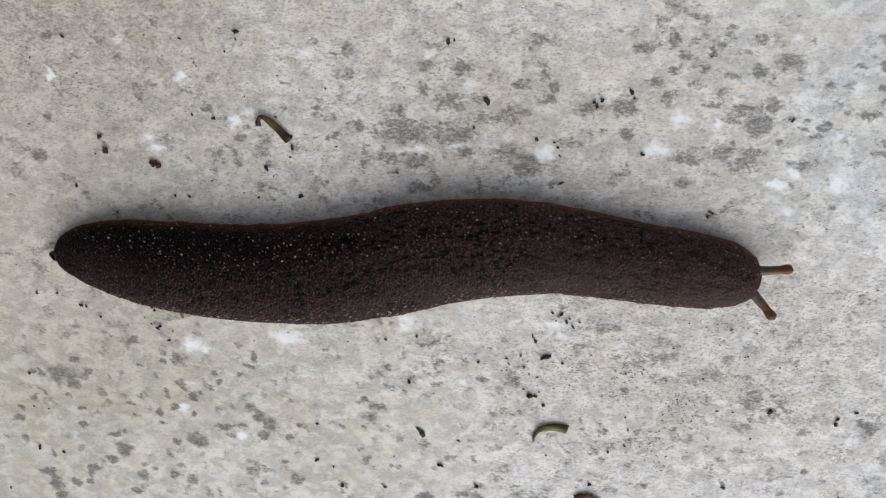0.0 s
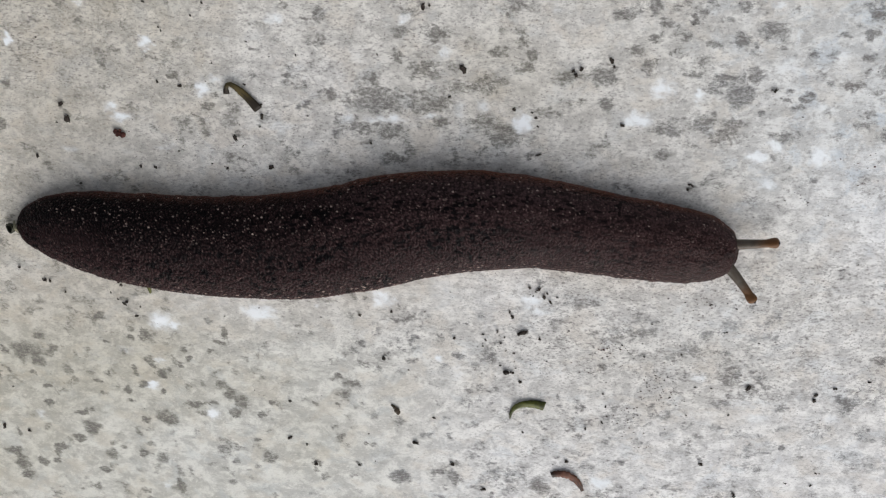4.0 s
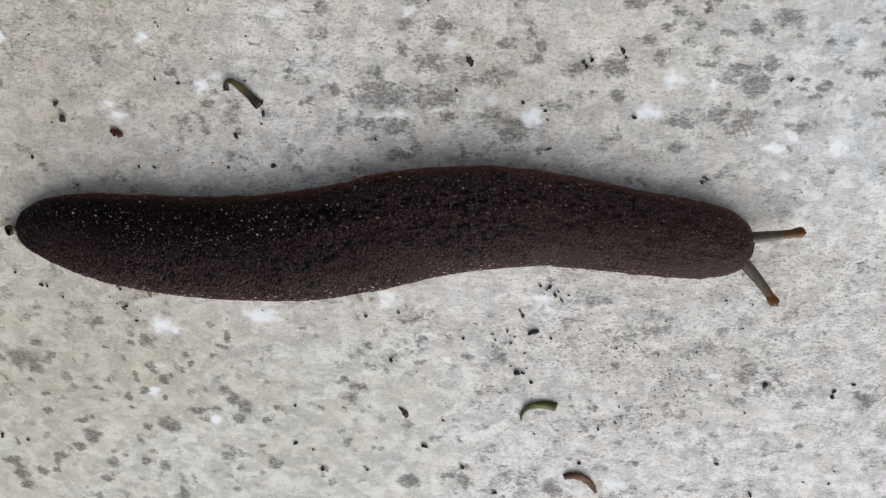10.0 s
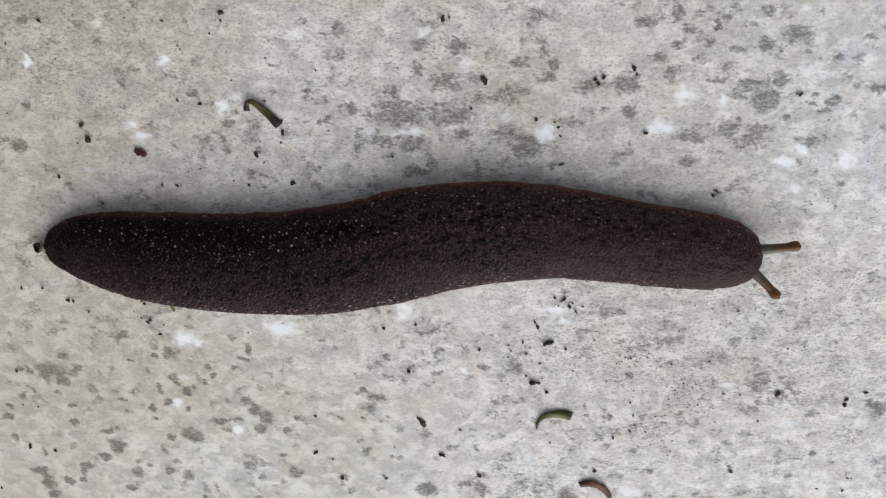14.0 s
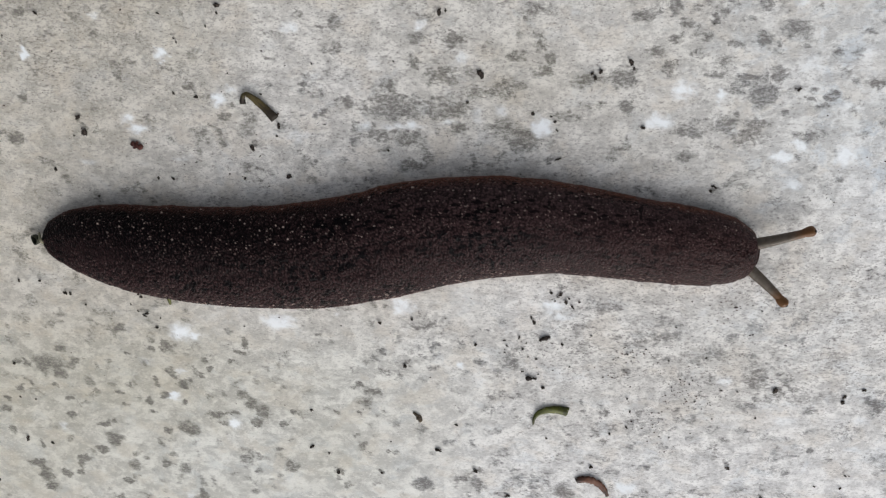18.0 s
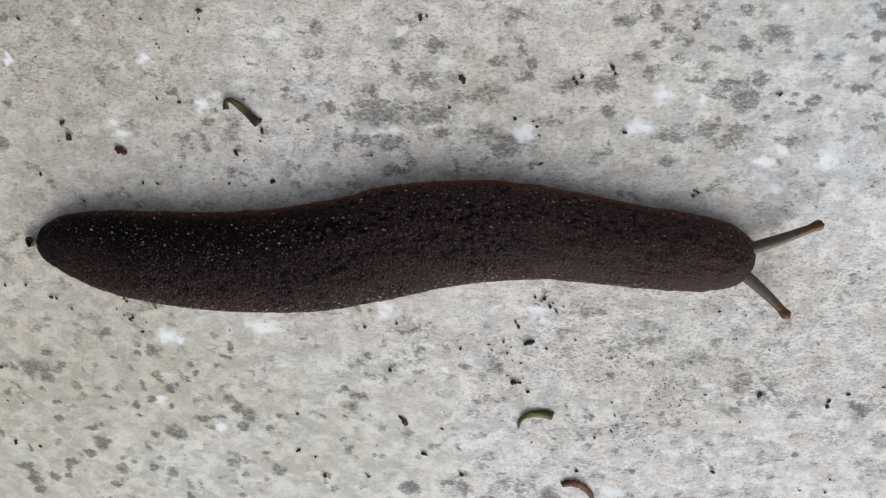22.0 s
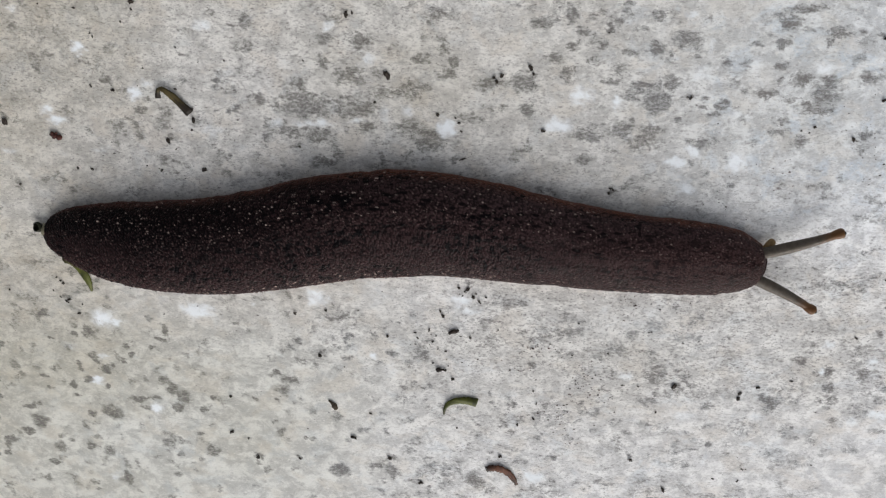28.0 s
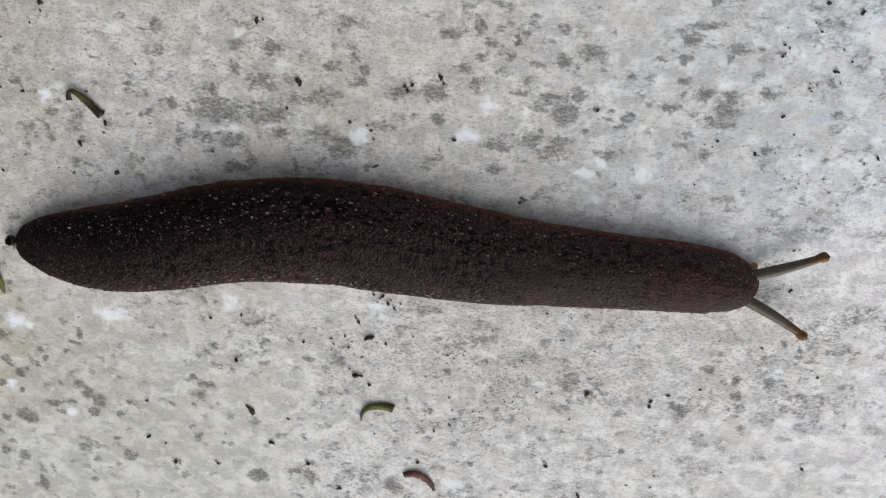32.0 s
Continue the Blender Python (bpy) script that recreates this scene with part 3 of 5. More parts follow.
chalk_a = [
    (-55.4, -56.6, 0.52, 0.54, 0.5), (-50, -11.6, 0.36, 0.58, 1), (-45, -23.1, 0.75, 0.38, 0.5), (-43.2, -47.3, 1.1, 0.37, 0.3), (-42, -8.3, 0.58, 0.33, 0.5),
    (-41, -66.9, 0.6, 0.64, 0.5), (-40.8, -51.9, 0.7, 0.45, 0.9), (-39.9, -18.6, 0.72, 0.43, 0.8), (-39.2, -48.6, 0.69, 0.37, 0.6), (-38.9, -19.7, 0.97, 0.44, 0.8),
    (-38.3, -43.5, 1.33, 1.02, 0.85), (-37.1, -43.9, 1.07, 0.41, 0.8), (-35.3, -12.2, 0.65, 0.46, 1), (-34.7, -22.8, 0.86, 0.4, 0.4), (-33.6, -55.8, 0.7, 0.65, 0.9),
    (-30.3, -16.5, 0.71, 0.58, 0.9), (-28.7, -15.9, 0.7, 0.42, 0.5), (-26.6, -42, 1.94, 0.86, 0.85), (-22.1, -9.8, 0.9, 0.54, 0.6), (-22, -20.6, 1.18, 0.48, 0.4),
]
chalk_b = [
    (-19.9, -40.9, 0.48, 0.26, 0.5), (-15.6, -19.7, 0.6, 0.55, 0.6), (-12.7, -39.8, 1.12, 0.97, 0.85), (-11.5, -19.7, 2.15, 0.32, 0.6), (-9.3, -10, 0.51, 0.43, 0.6),
    (-7, -19.3, 1.06, 0.26, 0.5), (-6.3, -47.1, 0.48, 0.39, 0.8), (-5.3, -12.8, 0.41, 0.37, 0.6), (-4.2, -49, 0.84, 0.85, 0.4), (-4.2, -18.6, 0.74, 1.08, 0.4),
    (-1.7, -18.1, 0.52, 0.47, 0.5), (2.2, -19.9, 0.88, 0.77, 1), (3.9, -39.7, 0.8, 0.7, 0.8), (4.9, -41, 0.92, 0.39, 0.6), (5.3, -9, 0.6, 0.38, 0.4),
    (12.7, -63.5, 1.18, 0.74, 0.85), (13.7, -19.5, 1.22, 0.64, 0.9), (15.6, -16.4, 1.09, 0.82, 0.85), (19.2, -17, 0.55, 0.49, 0.9), (22.6, -48.5, 0.92, 0.55, 0.5),
]
chalk_c = [
    (25.5, -23.1, 0.91, 0.48, 1), (25.9, -8.8, 0.56, 0.27, 0.5), (27, -25.7, 0.65, 0.58, 0.85), (27.3, -22, 0.44, 0.64, 0.9), (27.3, -21.7, 0.65, 0.46, 0.9),
    (27.3, -14.1, 0.86, 0.6, 0.5), (27.8, -60.7, 1.43, 0.6, 0.4), (27.8, -11.7, 0.26, 0.78, 0.5), (29.1, -53.8, 1.85, 0.71, 0.4), (31.3, -18.2, 0.77, 0.52, 0.4),
    (31.6, -22.9, 0.89, 0.83, 1), (32.3, -13.1, 0.62, 0.42, 0.4), (32.9, -8.1, 0.4, 0.4, 0.4), (37.3, -57.3, 0.7, 0.45, 0.5), (38, -53.3, 0.91, 0.57, 0.5),
    (38.7, -13.4, 1.22, 0.51, 0.6), (44, -47, 0.34, 0.42, 1), (44.4, -43.6, 0.56, 0.54, 0.7), (45.5, -10.3, 0.4, 0.36, 0.9), (47.8, -21.5, 0.78, 0.53, 0.85),
]
chalk_d = [
    (48.5, -53.4, 0.7, 0.59, 0.5), (49.2, -45.6, 0.56, 0.42, 0.7), (51, -14.9, 0.41, 0.43, 0.5), (51.1, -52.2, 0.93, 0.59, 0.7), (51.4, -52.9, 0.6, 0.61, 0.7),
    (52.8, -39.6, 0.46, 0.54, 0.8), (54.3, -18.6, 0.72, 0.49, 0.7), (59.4, -42.3, 0.58, 0.42, 0.7),
]


def ground():
    """One sheet to the horizon: fine where the slug crawls, coarse beyond, with pits and stains."""
    xs, ys = np.arange(-72, 72.01, 0.2), np.arange(-76, 4.01, 0.2)
    far = np.array([2, 6, 15, 40, 120, 400, 1500, 6000, 30000, 200000, 2000000.0])
    xs = np.concatenate([xs[0] - far[::-1], xs, xs[-1] + far])
    ys = np.concatenate([ys[0] - far[::-1], ys, ys[-1] + far])
    x, y = np.meshgrid(xs, ys, indexing="ij")
    wx = x + 1.3 * (fractal(x / 1.6, y / 1.2, 11) - 0.5) + 0.8 * (fractal(x / 0.5, y / 0.4, 12, 2) - 0.5)
    wy = y + 1.1 * (fractal(x / 1.6, y / 1.2, 21) - 0.5) + 0.7 * (fractal(x / 0.5, y / 0.4, 22, 2) - 0.5)

    def stains(rows, core):
        field = np.zeros_like(x)
        for cx, cy, rx, ry, strength in rows:
            i0, i1 = np.searchsorted(xs, (cx - 2.6 * rx - 1, cx + 2.6 * rx + 1))
            j0, j1 = np.searchsorted(ys, (cy - 2.6 * ry - 1, cy + 2.6 * ry + 1))
            part_x, part_y = wx[i0:i1, j0:j1], wy[i0:i1, j0:j1]
            d = np.hypot((part_x - cx) / rx, (part_y - cy) / ry) / 1.1
            field[i0:i1, j0:j1] = np.maximum(field[i0:i1, j0:j1], (1 - smooth(core, 1.75, d)) * strength)
        return field

    mildew_and_shade = 1.75 * stains(mildew_a + mildew_b + mildew_c + mildew_d + mildew_e + mildew_f + mildew_g + mildew_h + mildew_i + mildew_j + mildew_shadow_k + mildew_l + mildew_m + mildew_n + mildew_o + mildew_p + mildew_q + mildew_r, 0.35) * (0.5 + 0.6 * fractal(x / 2.2, y / 1.5, 31))
    # paler towards +x and -y: chalkier slab and light falloff, both as colour
    wear_falloff = np.clip(0.5 + x / 110 - (y + 36) / 220 + 0.9 * (fractal(x / 22, y / 15, 45) - 0.5), 0, 1)
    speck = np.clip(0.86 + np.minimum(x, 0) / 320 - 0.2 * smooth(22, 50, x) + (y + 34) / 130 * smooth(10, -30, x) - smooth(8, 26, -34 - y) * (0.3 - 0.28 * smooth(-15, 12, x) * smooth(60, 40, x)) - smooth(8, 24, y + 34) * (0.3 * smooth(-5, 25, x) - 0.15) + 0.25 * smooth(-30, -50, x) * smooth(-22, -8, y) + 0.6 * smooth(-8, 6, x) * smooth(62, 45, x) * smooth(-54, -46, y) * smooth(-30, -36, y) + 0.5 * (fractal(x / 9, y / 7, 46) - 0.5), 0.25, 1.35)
    mildew_and_shade = np.maximum(mildew_and_shade, 0.45 * smooth(0.54, 0.74, fractal(x / 3.4, y / 2.2, 41)) * wear_falloff)
    mildew_and_shade = np.maximum(mildew_and_shade, 0.55 * smooth(0.58, 0.74, fractal(x / 1.5, y / 1.1, 43, 3)) * (0.25 + 0.75 * smooth(0.45, 0.6, fractal(x / 10, y / 8, 44))))
    gap, own = nearest_dot(wx / 1.5, wy / 1.2, 33)
    low = smooth(12, -15, x) * smooth(-40, -46, y) + 0.6 * smooth(15, 30, x) * smooth(-28, -22, y)
    mildew_and_shade = np.maximum(mildew_and_shade, low * (1 - smooth(0.08 + 0.1 * (own * 5 % 1), 0.45, gap)) * (own > 0.84) * (0.2 + 0.4 * (own * 11 % 1)))
    chalk = 1.12 * stains(chalk_a + chalk_b + chalk_c + chalk_d, 0.1)
    chalk = np.maximum(chalk, 0.3 * stains([(-30, -41, 15, 3, 1), (-3, -39, 12, 3, 1), (22, -42, 12, 4, 1)], 0.1) * (0.4 + 0.9 * fractal(x / 3, y / 2, 49)))
    # dims the -x, +y corner: shade painted as a faint grey film
    mildew_and_shade = np.maximum(mildew_and_shade, 0.2 * stains([(-56, -2, 34, 14, 1)], 0.1))
    mildew_and_shade = mildew_and_shade * (1 + 0.15 * smooth(0, -20, x) * smooth(-40, -48, y))
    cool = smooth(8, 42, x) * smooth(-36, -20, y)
    algae = smooth(5, -25, x) * smooth(-38, -50, y)
    near = smooth(90, 60, np.abs(x)) * smooth(60, 45, np.abs(y + 36))
    mildew_and_shade, chalk, cool = mildew_and_shade * near, chalk * near, cool * near
    wear_falloff, speck = 0.5 + (wear_falloff - 0.5) * near, 0.6 + (speck - 0.6) * near
    z = near * (0.22 * (fractal(x / 6, y / 6, 51) - 0.5) + 0.10 * (fractal(x / 0.9, y / 0.6, 52, 3) - 0.5)) - 0.1 * near
    verts = np.stack([x.ravel() * MM, y.ravel() * MM, z.ravel() * MM], 1)
    me = mesh_of("ground", verts, grid_faces(len(xs), len(ys))[:, ::-1], CONCRETE, {"mildew_and_shade": mildew_and_shade.ravel(), "chalk": chalk.ravel(), "wear_falloff": wear_falloff.ravel(), "speck": speck.ravel(), "cool": cool.ravel(), "algae": (algae * near).ravel()})
    return tagged(new("ground", me), "pale weathered concrete slab with grey mildew blotches", "concrete", kind="structure")


ground()

# ---- the slug ----
# the trail that its body follows: y at each x, 6 apart from -58
TRAIL = [-31.9, -31.9, -32.05, -32.75, -33.3, -33.55, -33.3, -32.35, -30.95, -30.15, -30.0, -30.7, -31.65, -32.45, -32.95, -33.3, -33.65, -34.1, -34.6]
TAIL_X, HEAD_X = -52.9, 24.85
# half widths from tail to head, by the distance from the tail
GIRTH = [(0, 0.0), (0.1, 0.8), (0.4, 1.35), (0.9, 1.9), (1.6, 2.45), (2.6, 3.05), (3.7, 3.52), (5, 3.95), (6.7, 4.4), (10.2, 4.87), (13.2, 5.17), (16.7, 5.4), (20.7, 5.6),
         (26.7, 5.8), (32.7, 5.98), (36.7, 6.02), (41.7, 5.95), (45.7, 5.7), (51.7, 5.3), (57.7, 4.75), (63.7, 4.45), (69.7, 4.2), (72.7, 3.95),
         (74.7, 3.6), (75.9, 3.25), (76.8, 2.85), (77.3, 2.5), (77.6, 2.0), (77.72, 1.3), (77.75, 0.0)]


def spline(values, u):
    """A smooth curve through even steps."""
    u = np.clip(u, 0, len(values) - 1.001)
    i = np.floor(u).astype(int)
    f, v = u - i, np.asarray(values)
    p0, p1, p2, p3 = v[np.maximum(i - 1, 0)], v[i], v[i + 1], v[np.minimum(i + 2, len(v) - 1)]
    return p1 + 0.5 * f * (p2 - p0 + f * (2 * p0 - 5 * p1 + 4 * p2 - p3 + f * (3 * (p1 - p2) + p3 - p0)))


def trail(x):
    return spline(TRAIL, (np.asarray(x, float) + 58) / 6)


def trail_frame(x, shift=0.0):
    """Place and heading of the body at x; shift: how far the bends have slid back along the ground."""
    y, dy = trail(x + shift), (trail(x + shift + 0.5) - trail(x + shift - 0.5))
    return x, float(y) - 0.05 * shift, math.degrees(math.atan(float(dy)))


slug = tagged(new("slug"), "dark brown leatherleaf slug with pale specks crawling on concrete", "slug")
SLUG_AT = (-14.0, -32.0)
slug.location = (SLUG_AT[0] * MM, SLUG_AT[1] * MM, 0)
SEGMENTS = []


def slug_body():
    """The skin as one fine net, cut into short rigid half rings that lap over one another."""
    step = 0.065
    s = np.arange(0, HEAD_X - TAIL_X + 1e-6, step)
    s[-1] = HEAD_X - TAIL_X
    xg = np.array([g[0] for g in GIRTH])
    a = np.interp(s, xg, [g[1] for g in GIRTH])
    for _ in range(6):
        a[2:-2] = (a[:-4] + a[1:-3] + a[2:-2] + a[3:-1] + a[4:]) / 5
    high = 0.80 * a * smooth(0, 16, s) * 0.35 + 0.62 * a
    high = np.minimum(high, 4.5)
    # one cross-section, as shares of half width and height: foot, under-edge, rim, back
    phi = np.linspace(0, math.pi, 204)
    yy = np.sign(np.cos(phi)) * np.abs(np.cos(phi)) ** 0.86
    zz = 0.16 + 0.84 * np.abs(np.sin(phi)) ** 0.92
    foot = np.array([[0.0, 0.0], [0.45, 0.0], [0.74, 0.0], [0.80, 0.03], [0.93, 0.07], [0.985, 0.12]])
    cy = np.concatenate([foot[:, 0], yy, -foot[::-1, 0]])
    cz = np.concatenate([foot[:, 1], zz, foot[::-1, 1]])
    cols, rows = len(cy), len(s)
    flank = np.concatenate([np.zeros(6), np.sin(phi), np.zeros(6)])[None, :] * np.ones((rows, 1))
    side = np.concatenate([np.ones(6), np.cos(phi), -np.ones(6)])[None, :] * np.ones((rows, 1))
    lat, z = a[:, None] * cy[None, :], high[:, None] * cz[None, :]
    z = z + ((1 - smooth(0, 2.4, a)) * np.where(s > 40, 1.2, 0.45))[:, None]
    S = s[:, None] * np.ones((1, cols))
    girth = np.concatenate([[0], np.cumsum(np.hypot(np.diff(cy * 6), np.diff(cz * 4.5)))])
    A = (girth - girth[cols // 2])[None, :] * (0.25 + 0.75 * a / 6)[:, None]
    # skin relief: fine granules, larger warts, slow folds
    sw, aw = 0.22 * (fractal(S / 0.45, A / 0.45, 63, 3) - 0.5), 0.22 * (fractal(S / 0.45, A / 0.45, 66, 3) - 0.5)
    g1, r1 = nearest_dot((S + sw) / 0.225, (A + aw) / 0.25, 61, 1.0)
    g2, r2 = nearest_dot(S / 0.80, A / 0.52, 71)
    size = 0.070 + 0.11 * (r2 * 7 % 1) ** 1.8
    wart = (1 - smooth(0.35 * size, 1.3 * size, g2 + 0.12 * (fractal(S / 0.18, A / 0.18, 75, 2) - 0.5))) * (r2 > 0.42)
    upper = smooth(0.10, 0.50, side)
    warty = upper * (1.15 - 0.5 * smooth(46, 66, S)) + 0.10 * smooth(46, 18, S) * smooth(-0.5, 0.0, side)
    warty = warty * (0.45 + 0.55 * smooth(0.4, 0.62, fractal(S / 4, A / 2, 77, 2)))
    # two rows of short pale dashes above the lower edge
    g3, r3 = nearest_dot(S / 0.85, A / 0.42, 72)
    hem = smooth(-0.62, -0.76, side) * smooth(-0.985, -0.94, side) + 0.35 * smooth(-0.30, -0.60, side)
    dashes = (1 - smooth(0.08, 0.26, g3)) * (r3 > 0.5) * (0.35 + 0.65 * (r3 * 9 % 1)) * hem * (0.55 + 0.45 * smooth(10, 25, S)) * (1 - 0.5 * smooth(62, 72, S))
    open_skin = smooth(0.02, 0.14, flank)
    lift = open_skin * ((0.15 - 0.08 * smooth(32, 60, S)) * (1 - smooth(0.0, 0.72, g1)) * (0.45 + 0.55 * r1) + 0.06 * wart + 0.22 * (fractal(S / 2.6, A / 1.3, 81) - 0.5))
    lift = lift + 0.07 * open_skin * smooth(26, 42, S) * (fractal(S / 0.30, A / 1.1, 84, 3) - 0.5)
    lift = lift - 0.10 * open_skin * smooth(0.52, 0.68, fractal(S / 0.9, A / 2.2, 83, 3)) * (smooth(5, 0.5, S) + smooth(71, 77, S))
    rim_wave = 0.30 * (fractal(S / 1.9, A * 0 + np.sign(side), 85, 3) - 0.5) * smooth(0.5, 0.05, flank)
    out = lat / (np.abs(a)[:, None] + 1e-6)
    lat = lat + out * (lift + rim_wave) * np.minimum(1, a / 2)[:, None]
    z = z + lift * np.clip(cz, 0, 1)[None, :] * np.minimum(1, a / 2)[:, None]
    pale = np.clip(wart * (0.12 + 0.88 * (r2 * 13 % 1) ** 1.4) * warty, 0, 1) * open_skin
    pale = np.maximum(pale, 0.55 * dashes)
    # wet glints on scattered granules, painted as pale dots
    glint = (1 - smooth(0.10, 0.32, g1)) * (r1 > 0.95) * open_skin
    pale = np.maximum(pale, 0.33 * glint * np.clip(0.10 + 0.7 * upper + 0.35 * smooth(40, 15, S), 0, 1))
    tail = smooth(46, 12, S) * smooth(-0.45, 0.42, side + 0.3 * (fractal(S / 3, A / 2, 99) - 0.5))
    grain = (1 - smooth(0.12, 0.5, g1)) * (0.10 + 0.72 * r1 ** 2.6) * open_skin
    # crevice shade coloured into the gaps between granules; some granules are dark themselves
    spot_gap_shade = open_skin * (1 - 0.25 * smooth(40, 65, S)) * np.maximum(0.72 * smooth(0.38, 0.68, g1), 0.85 * (r1 < 0.15) * smooth(0.65, 0.3, g1))
    # a rim of warm skin, two dark bands and a broken dark line along the back
    rim = smooth(0.52, 0.06, flank) * (0.15 + 1.1 * fractal(S / 1.5, A / 0.5, 87, 3)) * (0.75 + 0.5 * smooth(10, 40, S))
    rim = np.maximum(rim, 0.07 * smooth(52, 76, S) * (0.5 + fractal(S / 0.8, A / 0.8, 88, 3)))
    broken = fractal(S / 0.6, A / 0.42, 91, 3)
    # lighter skin on the front's +y flank stands in for ambient fill light
    ahead, front_fill = smooth(26, 40, S), smooth(28, 52, S) * (0.06 + 0.40 * smooth(0.10, 0.45, side) + 0.54 * smooth(0.45, 0.75, side))
    # dark dashes: one loose row along the middle, a wider belt of them on the upper flank
    g4, r4 = nearest_dot((S + 2 * sw) / 1.7, (A + 1.5 * aw) / 0.62, 73)
    dash = (1 - smooth(0.20, 0.34, g4 + 0.30 * (broken - 0.5))) * (0.7 + 0.3 * (r4 * 5 % 1))
    line = smooth(0.10, 0.05, np.abs(side - 0.12 - 0.12 * (fractal(S / 5, A * 0, 93, 2) - 0.5))) * dash * (r4 > 0.35) * ahead
    band = smooth(0.22, 0.12, np.abs(side - 0.58)) * dash * (r4 > 0.34) * smooth(14, 34, S)
    blot = np.maximum(smooth(0.60, 0.67, fractal(S / 0.5, A / 0.4, 97, 3)), 0.9 * dash * (r4 > 0.86 - 0.08 * smooth(42, 55, S) * smooth(-0.45, -0.2, side))) * (0.35 + 0.6 * smooth(0.42, 0.6, fractal(S / 5, A / 2, 98, 2)))
    dark = np.clip(np.maximum(np.maximum(line, band), blot), 0, 1) * smooth(0.1, 0.35, flank)
    dark = dark * (1.0 - 0.18 * smooth(44, 60, S) - 0.45 * smooth(60, 72, S))
    grain = grain * (1 - 0.85 * dark) * (1 - 0.45 * smooth(30, 55, S))
    spot_gap_shade = np.maximum(spot_gap_shade, 0.9 * dark)
    # rear back near black towards +y: dark pigment with its deep shade painted in
    pigment_shade = 0.95 * tail * smooth(0.15, 0.42, flank) * (1 - 0.4 * smooth(16, 1, S) * smooth(0.55, 0.1, side))
    snout = smooth(s[-1] - 3.6, s[-1] - 0.4, S) * smooth(0.15, 0.8, side)
    lat = lat * (1 - 0.2 * snout)
    x = TAIL_X + s
    slope = np.arctan(trail(x + 0.5) - trail(x - 0.5))
    X = x[:, None] - np.sin(slope)[:, None] * lat
    Y = trail(x)[:, None] + np.cos(slope)[:, None] * lat
    P = np.stack([X, Y, z + 0.02], 2)
    N = np.cross(np.gradient(P, axis=1), np.gradient(P, axis=0))
    N /= np.linalg.norm(N, axis=2, keepdims=True) + 1e-9
    N *= np.sign((N * (P - np.stack([x, trail(x), 0.35 * high], 1)[:, None, :])).sum(2, keepdims=True) + 1e-9)
    per, lap = 15, 5
    for r0 in range(0, rows - 1, per):
        r1_ = min(r0 + per, rows - 1)
        if rows - 1 - r1_ < per // 2:
            r1_ = rows - 1
        if r0 and rows - 1 - r0 < per // 2:
            break
        lo, hi = max(r0 - lap, 0), min(r1_ + lap, rows - 1)
        idx = np.arange(lo, hi + 1)
        over = np.maximum(np.maximum(r0 - idx, idx - r1_), 0) / lap
        sunk = P[idx] - N[idx] * (0.012 * (over > 0) + 0.10 * over ** 1.5)[:, None, None]
        px, py, turn = trail_frame(float(x[(r0 + r1_) // 2]))
        m = pose(px * MM, py * MM, 0, 0, 0, turn)
        flat = (sunk.reshape(-1, 3) * MM - np.array([px * MM, py * MM, 0])) @ np.array(m.to_3x3())
        flat, turned = flat.reshape(len(idx), cols, 3), (N[idx].reshape(-1, 3) @ np.array(m.to_3x3())).reshape(len(idx), cols, 3)
        for flip, c0, c1 in ((1, 0, cols // 2 + 6), (-1, cols // 2 - 6, cols)):
            take = np.arange(c0, c1)
            past = np.maximum((take - cols // 2) * flip, 0) / 6
            half = flat[:, take] - turned[:, take] * (0.010 * (past > 0) + 0.07 * past ** 1.5)[None, :, None] * MM
            at = {k: v[idx][:, take].ravel() for k, v in (("pale", pale), ("dark", dark), ("rim", rim), ("grain", grain), ("spot_gap_shade", spot_gap_shade), ("front_fill", front_fill), ("pigment_shade", pigment_shade))}
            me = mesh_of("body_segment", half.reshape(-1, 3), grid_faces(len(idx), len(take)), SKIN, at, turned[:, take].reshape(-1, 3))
            ob = new("body_segment", me)
            ob.parent = slug
            SEGMENTS.append((ob, px, flip, float(a[(r0 + r1_) // 2])))


slug_body()


def tube(stations, around=20):
    """A round tube along x as verts and faces from x, radius pairs; ends closed to a point."""
    turn = np.linspace(0, 2 * math.pi, around, endpoint=False)
    rings = [np.stack([np.full(around, px), r * np.cos(turn), r * np.sin(turn)], 1) for px, r in stations]
    bm = bmesh.new()
    net = [[bm.verts.new(v * MM) for v in ring] for ring in rings]
    for p, q in zip(net, net[1:]):
        for k in range(around):
            bm.faces.new((p[k], p[(k + 1) % around], q[(k + 1) % around], q[k]))
    bm.faces.new(net[0][::-1]), bm.faces.new(net[-1])
    bmesh.ops.recalc_face_normals(bm, faces=bm.faces)
    return bm


